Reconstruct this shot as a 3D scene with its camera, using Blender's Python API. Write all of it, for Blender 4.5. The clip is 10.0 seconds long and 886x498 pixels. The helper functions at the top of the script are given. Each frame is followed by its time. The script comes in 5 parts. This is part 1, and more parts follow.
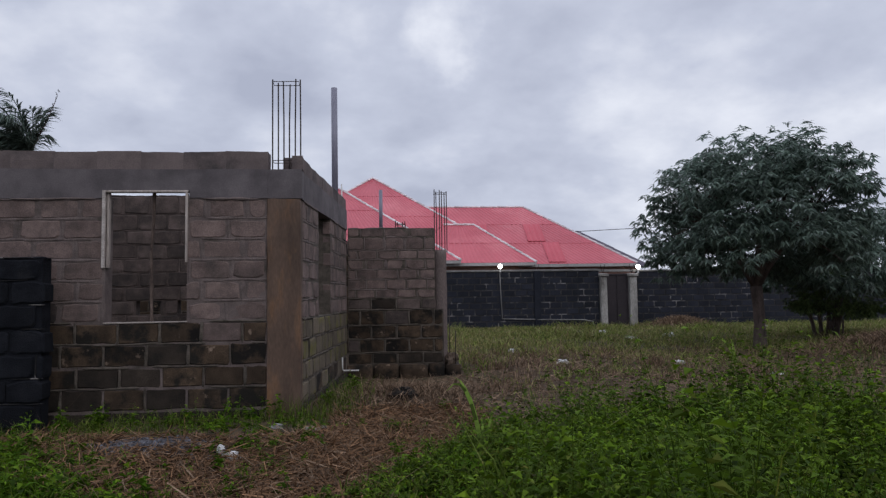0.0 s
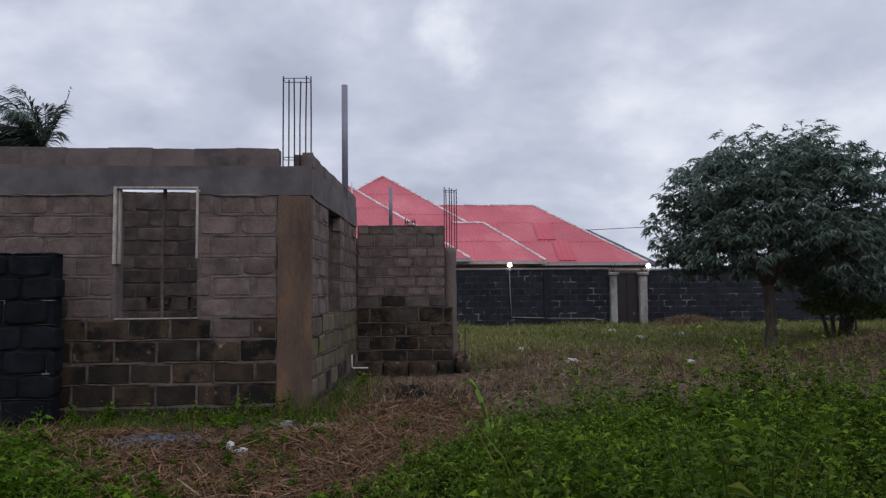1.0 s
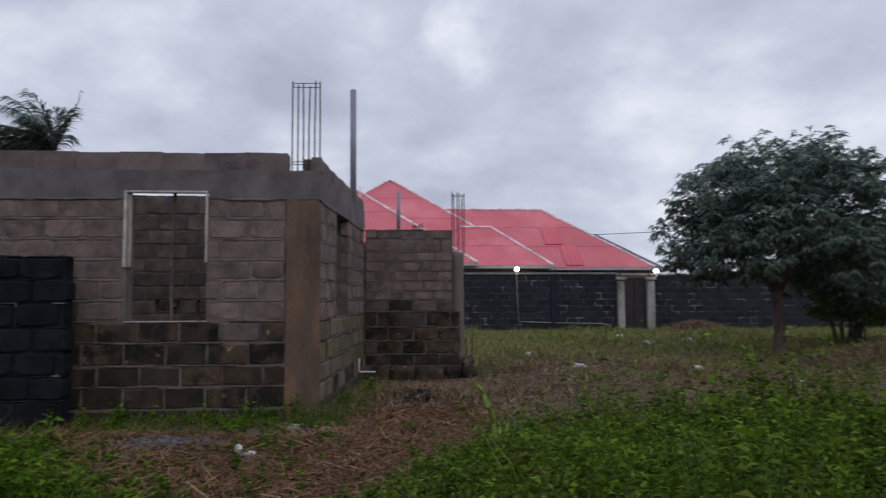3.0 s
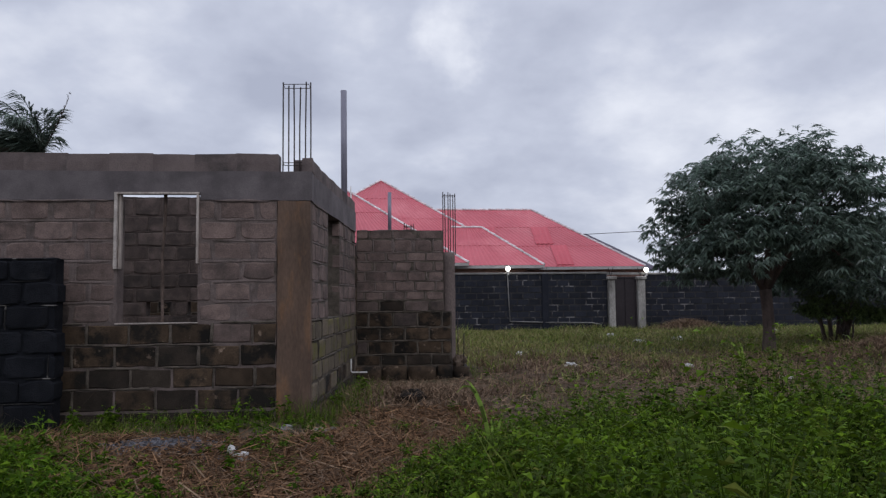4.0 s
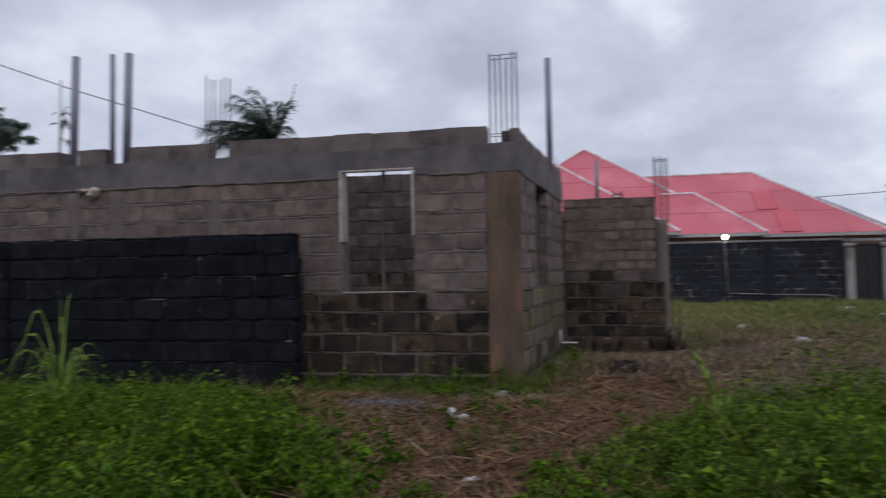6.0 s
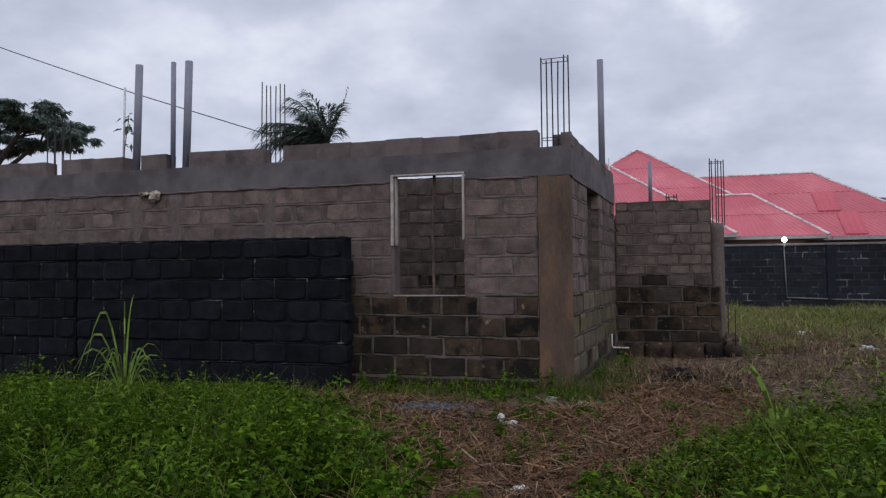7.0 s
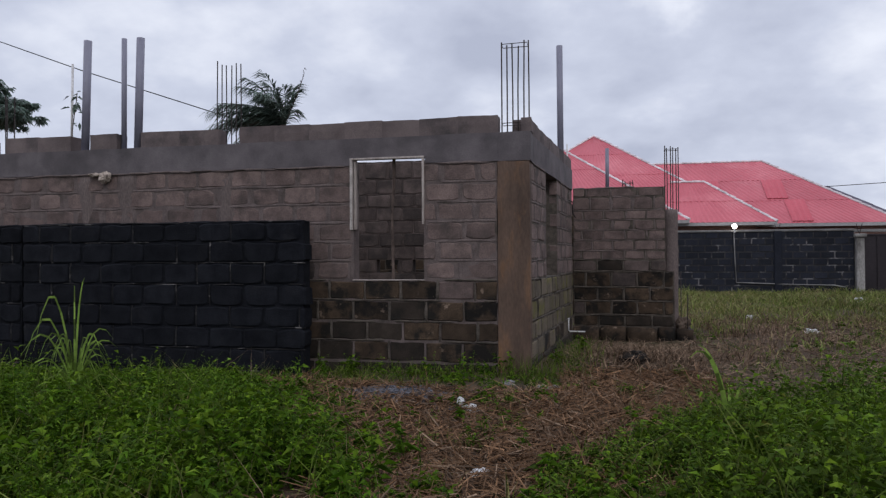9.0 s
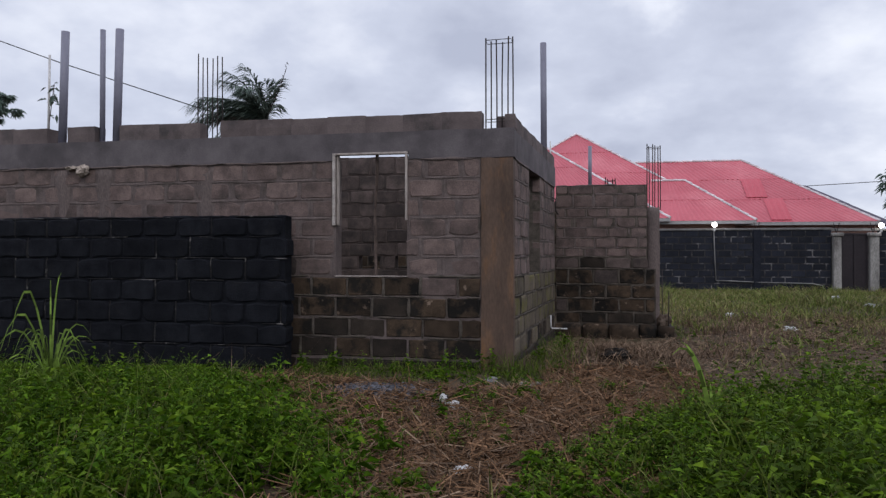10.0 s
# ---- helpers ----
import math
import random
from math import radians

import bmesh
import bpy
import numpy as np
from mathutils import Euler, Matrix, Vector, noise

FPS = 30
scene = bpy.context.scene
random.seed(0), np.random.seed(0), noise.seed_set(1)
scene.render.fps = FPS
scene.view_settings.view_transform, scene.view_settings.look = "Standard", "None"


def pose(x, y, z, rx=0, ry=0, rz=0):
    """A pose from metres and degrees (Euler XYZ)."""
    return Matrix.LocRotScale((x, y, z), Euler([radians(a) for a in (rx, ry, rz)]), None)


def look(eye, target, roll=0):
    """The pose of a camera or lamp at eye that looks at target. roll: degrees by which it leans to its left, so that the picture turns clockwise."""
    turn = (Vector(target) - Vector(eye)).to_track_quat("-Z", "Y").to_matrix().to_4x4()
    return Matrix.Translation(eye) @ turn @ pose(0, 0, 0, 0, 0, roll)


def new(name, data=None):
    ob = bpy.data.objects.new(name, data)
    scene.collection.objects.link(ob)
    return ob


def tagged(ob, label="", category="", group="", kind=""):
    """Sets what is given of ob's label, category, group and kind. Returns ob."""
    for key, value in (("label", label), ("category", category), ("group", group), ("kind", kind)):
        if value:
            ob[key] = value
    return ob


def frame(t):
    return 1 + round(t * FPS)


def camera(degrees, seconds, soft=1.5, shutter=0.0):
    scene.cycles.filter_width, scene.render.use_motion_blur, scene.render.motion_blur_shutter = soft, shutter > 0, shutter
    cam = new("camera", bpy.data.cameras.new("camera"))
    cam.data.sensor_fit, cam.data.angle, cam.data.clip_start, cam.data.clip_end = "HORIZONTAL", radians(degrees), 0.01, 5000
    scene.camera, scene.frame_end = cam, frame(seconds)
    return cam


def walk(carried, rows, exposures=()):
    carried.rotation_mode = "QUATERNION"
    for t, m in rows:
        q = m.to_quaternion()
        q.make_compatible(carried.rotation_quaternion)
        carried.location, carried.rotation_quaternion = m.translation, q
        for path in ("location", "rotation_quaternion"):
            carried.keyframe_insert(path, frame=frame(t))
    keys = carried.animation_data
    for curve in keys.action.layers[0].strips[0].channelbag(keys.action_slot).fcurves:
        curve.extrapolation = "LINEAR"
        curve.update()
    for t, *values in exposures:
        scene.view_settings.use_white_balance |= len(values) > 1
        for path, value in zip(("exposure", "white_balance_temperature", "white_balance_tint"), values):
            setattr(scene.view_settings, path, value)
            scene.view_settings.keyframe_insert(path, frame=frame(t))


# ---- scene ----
cam = camera(64.4, 10.0, soft=1.3, shutter=0.5)
PATH = [
    (0, (0.642, 0.484, 1.354), (0.823, 2.471, 1.484), -0.8),
    (0.5, (0.629, 0.518, 1.355), (0.804, 2.507, 1.472), -0.6),
    (1, (0.633, 0.513, 1.35), (0.788, 2.503, 1.475), -0.5),
    (1.5, (0.63, 0.514, 1.35), (0.749, 2.508, 1.459), -0.7),
    (2, (0.604, 0.513, 1.343), (0.675, 2.508, 1.469), -0.1),
    (2.5, (0.595, 0.484, 1.361), (0.605, 2.48, 1.487), -0.1),
    (3, (0.623, 0.49, 1.36), (0.758, 2.481, 1.496), -0.2),
    (3.2, (0.625, 0.492, 1.36), (0.803, 2.479, 1.499), -0.3),
    (4.3, (0.607, 0.457, 1.342), (0.739, 2.448, 1.476), -1.0),
    (4.5, (0.595, 0.467, 1.334), (0.678, 2.462, 1.439), -0.9),
    (5, (0.582, 0.479, 1.331), (0.559, 2.477, 1.425), -0.7),
    (5.5, (0.55, 0.484, 1.308), (0.403, 2.477, 1.393), -1.1),
    (6, (0.531, 0.507, 1.309), (0.122, 2.463, 1.377), -1.0),
    (6.2, (0.504, 0.502, 1.326), (-0.001, 2.436, 1.394), -1.0),
    (7.3, (0.54, 0.475, 1.367), (-0.007, 2.397, 1.435), -0.5),
    (7.5, (0.53, 0.498, 1.367), (0.009, 2.428, 1.434), -0.8),
    (8, (0.524, 0.486, 1.374), (0.072, 2.434, 1.426), -1.3),
    (8.5, (0.519, 0.487, 1.352), (0.072, 2.436, 1.396), -1.3),
    (9, (0.505, 0.485, 1.367), (0.075, 2.439, 1.39), -0.3),
    (9.5, (0.494, 0.519, 1.35), (0.093, 2.478, 1.386), -0.5),
    (10, (0.486, 0.514, 1.361), (0.106, 2.478, 1.375), -0.0),
]
walk(cam, [(t, look(eye, aim, roll)) for t, eye, aim, roll in PATH], exposures=[(0, 0.02), (4.5, 0.03), (5, 0.08), (7.5, 0.08), (9, 0.14), (10, 0.2)])

# ---- world and light: overcast late afternoon ----
world = bpy.data.worlds.new("overcast_sky")
scene.world = world
world.use_nodes = True
wt = world.node_tree
wt.nodes.clear()


def wn(kind, **values):
    n = wt.nodes.new(kind)
    for k, v in values.items():
        if k in n.inputs:
            n.inputs[k].default_value = v
    return n


# direction, reach and lightness of the larger clouds and gaps
CLOUDS = ((0.104, 0.928, 0.357, 0.075, 0.26), (-0.04, 0.987, 0.37, 0.10, 0.13), (-0.345, 1.013, 0.37, 0.12, 0.05), (0.50, 0.944, 0.22, 0.34, 0.10),
          (0.02, 0.98, 0.39, 0.12, -0.07), (-0.155, 1.0, 0.31, 0.17, -0.06), (0.17, 0.97, 0.27, 0.12, -0.05), (-0.70, 0.80, 0.18, 0.25, -0.03))


def build_sky():
    L = wt.links.new
    tc = wn("ShaderNodeTexCoord")
    sky = wn("ShaderNodeTexSky")
    sky.sky_type, sky.sun_disc = "NISHITA", False
    sky.sun_elevation, sky.sun_rotation = radians(42), radians(150)
    sep = wn("ShaderNodeSeparateXYZ")
    L(tc.outputs["Generated"], sep.inputs[0])
    # a flat cloud layer: direction divided by its height
    up = wn("ShaderNodeMath")
    up.operation = "MAXIMUM"
    up.inputs[1].default_value = 0.0
    L(sep.outputs["Z"], up.inputs[0])
    add = wn("ShaderNodeMath")
    add.operation = "ADD"
    add.inputs[1].default_value = 0.42
    L(up.outputs[0], add.inputs[0])
    div = wn("ShaderNodeVectorMath")
    div.operation = "DIVIDE"
    comb = wn("ShaderNodeCombineXYZ")
    for i in range(3):
        L(add.outputs[0], comb.inputs[i])
    L(tc.outputs["Generated"], div.inputs[0])
    L(comb.outputs[0], div.inputs[1])
    big = wn("ShaderNodeTexNoise", Scale=2.3, Detail=5.0, Roughness=0.5)
    L(div.outputs[0], big.inputs["Vector"])
    fine = wn("ShaderNodeTexNoise", Scale=5.5, Detail=6.0, Roughness=0.55)
    L(div.outputs[0], fine.inputs["Vector"])
    part_fine = wn("ShaderNodeMapRange")
    part_fine.inputs["To Min"].default_value, part_fine.inputs["To Max"].default_value = -0.25, 0.25
    L(fine.outputs["Fac"], part_fine.inputs["Value"])
    level = wn("ShaderNodeMath")
    level.operation = "ADD"
    L(big.outputs["Fac"], level.inputs[0])
    L(part_fine.outputs[0], level.inputs[1])
    # cloud banks and thin places, their edges frayed by noise
    fray = wn("ShaderNodeTexNoise", Scale=4.2, Detail=6.0, Roughness=0.6)
    L(tc.outputs["Generated"], fray.inputs["Vector"])
    centre = wn("ShaderNodeVectorMath")
    centre.operation = "SUBTRACT"
    centre.inputs[1].default_value = (0.5, 0.5, 0.5)
    L(fray.outputs["Color"], centre.inputs[0])
    swing = wn("ShaderNodeVectorMath")
    swing.operation = "SCALE"
    swing.inputs["Scale"].default_value = 0.22
    L(centre.outputs[0], swing.inputs[0])
    torn = wn("ShaderNodeVectorMath")
    torn.operation = "ADD"
    L(tc.outputs["Generated"], torn.inputs[0])
    L(swing.outputs[0], torn.inputs[1])
    total = level.outputs[0]
    for x, y, z, radius, gain in CLOUDS:
        dist = wn("ShaderNodeVectorMath")
        dist.operation = "DISTANCE"
        dist.inputs[1].default_value = Vector((x, y, z)).normalized()
        L(torn.outputs[0], dist.inputs[0])
        fade = wn("ShaderNodeMapRange")
        fade.interpolation_type = "SMOOTHSTEP"
        fade.inputs["From Min"].default_value, fade.inputs["From Max"].default_value = 0.0, radius
        fade.inputs["To Min"].default_value, fade.inputs["To Max"].default_value = gain, 0.0
        L(dist.outputs["Value"], fade.inputs["Value"])
        plus = wn("ShaderNodeMath")
        plus.operation = "ADD"
        L(total, plus.inputs[0])
        L(fade.outputs[0], plus.inputs[1])
        total = plus.outputs[0]
    ramp = wn("ShaderNodeValToRGB")
    e = ramp.color_ramp.elements
    e[0].position, e[0].color = 0.30, (0.44, 0.475, 0.60, 1)
    e[1].position, e[1].color = 0.78, (0.86, 0.89, 0.985, 1)
    m = ramp.color_ramp.elements.new(0.52)
    m.color = (0.58, 0.62, 0.75, 1)
    L(total, ramp.inputs[0])
    # the overcast dome is brighter towards its top
    grad = wn("ShaderNodeMapRange")
    grad.inputs["From Min"].default_value, grad.inputs["From Max"].default_value = 0.38, 0.95
    grad.inputs["To Min"].default_value, grad.inputs["To Max"].default_value = 1.0, 1.9
    L(sep.outputs["Z"], grad.inputs["Value"])
    mul = wn("ShaderNodeVectorMath")
    mul.operation = "SCALE"
    L(ramp.outputs[0], mul.inputs[0])
    L(grad.outputs[0], mul.inputs["Scale"])
    bg_cloud = wn("ShaderNodeBackground", Strength=1.0)
    L(mul.outputs[0], bg_cloud.inputs["Color"])
    bg_sky = wn("ShaderNodeBackground", Strength=0.05)
    L(sky.outputs[0], bg_sky.inputs["Color"])
    mix = wn("ShaderNodeMixShader")
    mix.inputs[0].default_value = 0.93
    L(bg_sky.outputs[0], mix.inputs[1])
    L(bg_cloud.outputs[0], mix.inputs[2])
    out = wn("ShaderNodeOutputWorld")
    L(mix.outputs[0], out.inputs[0])


build_sky()
sun = new("sun", bpy.data.lights.new("sun", "SUN"))
sun.data.energy, sun.data.angle, sun.data.color = 0.5, radians(30), (1.0, 0.97, 0.93)
sun.matrix_world = look((8, -14, 15), (0, 0, 0))

# ---- materials ----


def material(name, dark, light, scale=3.0, grain=60.0, rough=0.9, bump=0.3, third=None, third_scale=0.8,
             third_at=(0.52, 0.66), vary=0.0, island=False, metal=0.0, stretch=(1, 1, 1), spec=0.3, grain_amount=0.25, flake=None, flake_at=(0.66, 0.69)):
    """A surface of two tones with stains of a third, fine grain and relief, all at real-world size."""
    mat = bpy.data.materials.new(name)
    mat.use_nodes = True
    nt = mat.node_tree
    N, L = nt.nodes.new, nt.links.new
    bsdf = nt.nodes["Principled BSDF"]
    geo = N("ShaderNodeNewGeometry")
    info = N("ShaderNodeObjectInfo")
    scale_v = N("ShaderNodeVectorMath")
    scale_v.operation = "MULTIPLY"
    scale_v.inputs[1].default_value = stretch
    L(geo.outputs["Position"], scale_v.inputs[0])
    off = N("ShaderNodeVectorMath")
    off.operation = "ADD"
    L(scale_v.outputs[0], off.inputs[0])
    if vary:
        amp = N("ShaderNodeMath")
        amp.operation = "MULTIPLY"
        amp.inputs[1].default_value = 7.0
        L(geo.outputs["Random Per Island"] if island else info.outputs["Random"], amp.inputs[0])
        L(amp.outputs[0], off.inputs[1])
    n1 = N("ShaderNodeTexNoise")
    n1.inputs["Scale"].default_value, n1.inputs["Detail"].default_value, n1.inputs["Roughness"].default_value = scale, 6, 0.6
    L(off.outputs[0], n1.inputs["Vector"])
    r1 = N("ShaderNodeValToRGB")
    r1.color_ramp.elements[0].position, r1.color_ramp.elements[1].position = 0.32, 0.68
    r1.color_ramp.elements[0].color, r1.color_ramp.elements[1].color = (*dark, 1), (*light, 1)
    L(n1.outputs["Fac"], r1.inputs[0])
    colour = r1.outputs[0]
    if third:
        n3 = N("ShaderNodeTexNoise")
        n3.inputs["Scale"].default_value, n3.inputs["Detail"].default_value = third_scale, 8
        n3.inputs["Roughness"].default_value = 0.65
        L(off.outputs[0], n3.inputs["Vector"])
        m3 = N("ShaderNodeMapRange")
        m3.inputs["From Min"].default_value, m3.inputs["From Max"].default_value = third_at
        L(n3.outputs["Fac"], m3.inputs["Value"])
        mx = N("ShaderNodeMix")
        mx.data_type = "RGBA"
        L(m3.outputs[0], mx.inputs[0])
        L(colour, mx.inputs[6])
        mx.inputs[7].default_value = (*third, 1)
        colour = mx.outputs[2]
    if flake:
        n4 = N("ShaderNodeTexNoise")
        n4.inputs["Scale"].default_value, n4.inputs["Detail"].default_value, n4.inputs["Roughness"].default_value = 5.5, 8, 0.68
        L(off.outputs[0], n4.inputs["Vector"])
        m4 = N("ShaderNodeMapRange")
        m4.inputs["From Min"].default_value, m4.inputs["From Max"].default_value = flake_at
        L(n4.outputs["Fac"], m4.inputs["Value"])
        mx4 = N("ShaderNodeMix")
        mx4.data_type = "RGBA"
        L(m4.outputs[0], mx4.inputs[0])
        L(colour, mx4.inputs[6])
        mx4.inputs[7].default_value = (*flake, 1)
        colour = mx4.outputs[2]
    n2 = N("ShaderNodeTexNoise")
    n2.inputs["Scale"].default_value, n2.inputs["Detail"].default_value = grain, 4
    L(scale_v.outputs[0], n2.inputs["Vector"])
    hsv = N("ShaderNodeHueSaturation")
    val = N("ShaderNodeMapRange")
    val.inputs["From Min"].default_value, val.inputs["From Max"].default_value = 0.3, 0.7
    val.inputs["To Min"].default_value, val.inputs["To Max"].default_value = 1 - grain_amount, 1 + grain_amount
    L(n2.outputs["Fac"], val.inputs["Value"])
    value = val.outputs[0]
    if vary:
        rv = N("ShaderNodeMapRange")
        rv.inputs["To Min"].default_value, rv.inputs["To Max"].default_value = 1 - vary, 1 + vary
        L(geo.outputs["Random Per Island"] if island else info.outputs["Random"], rv.inputs["Value"])
        mv = N("ShaderNodeMath")
        mv.operation = "MULTIPLY"
        L(rv.outputs[0], mv.inputs[0])
        L(value, mv.inputs[1])
        value = mv.outputs[0]
    L(value, hsv.inputs["Value"])
    L(colour, hsv.inputs["Color"])
    L(hsv.outputs[0], bsdf.inputs["Base Color"])
    bsdf.inputs["Roughness"].default_value, bsdf.inputs["Metallic"].default_value = rough, metal
    bsdf.inputs["Specular IOR Level"].default_value = spec
    if bump:
        b = N("ShaderNodeBump")
        b.inputs["Strength"].default_value, b.inputs["Distance"].default_value = bump, 0.01
        both = N("ShaderNodeMath")
        both.operation = "ADD"
        L(n2.outputs["Fac"], both.inputs[0])
        L(n1.outputs["Fac"], both.inputs[1])
        L(both.outputs[0], b.inputs["Height"])
        L(b.outputs[0], bsdf.inputs["Normal"])
    return mat


def leaf_material(name, dark, light, dry=None, dry_at=(0.55, 0.7), rough=0.55, soft=0.25, spec=0.12):
    """Leaves and blades, each of its own tone, with some light passing through."""
    mat = material(name, dark, light, scale=2.4, grain=25, rough=rough, bump=0.0, third=dry, third_scale=0.7,
                   third_at=dry_at, vary=0.62, island=True, spec=spec)
    nt = mat.node_tree
    bsdf = nt.nodes["Principled BSDF"]
    tr = nt.nodes.new("ShaderNodeBsdfTranslucent")
    mix = nt.nodes.new("ShaderNodeMixShader")
    mix.inputs[0].default_value = soft
    nt.links.new(bsdf.inputs["Base Color"].links[0].from_socket, tr.inputs["Color"])
    nt.links.new(bsdf.outputs[0], mix.inputs[1])
    nt.links.new(tr.outputs[0], mix.inputs[2])
    nt.links.new(mix.outputs[0], nt.nodes["Material Output"].inputs[0])
    return mat


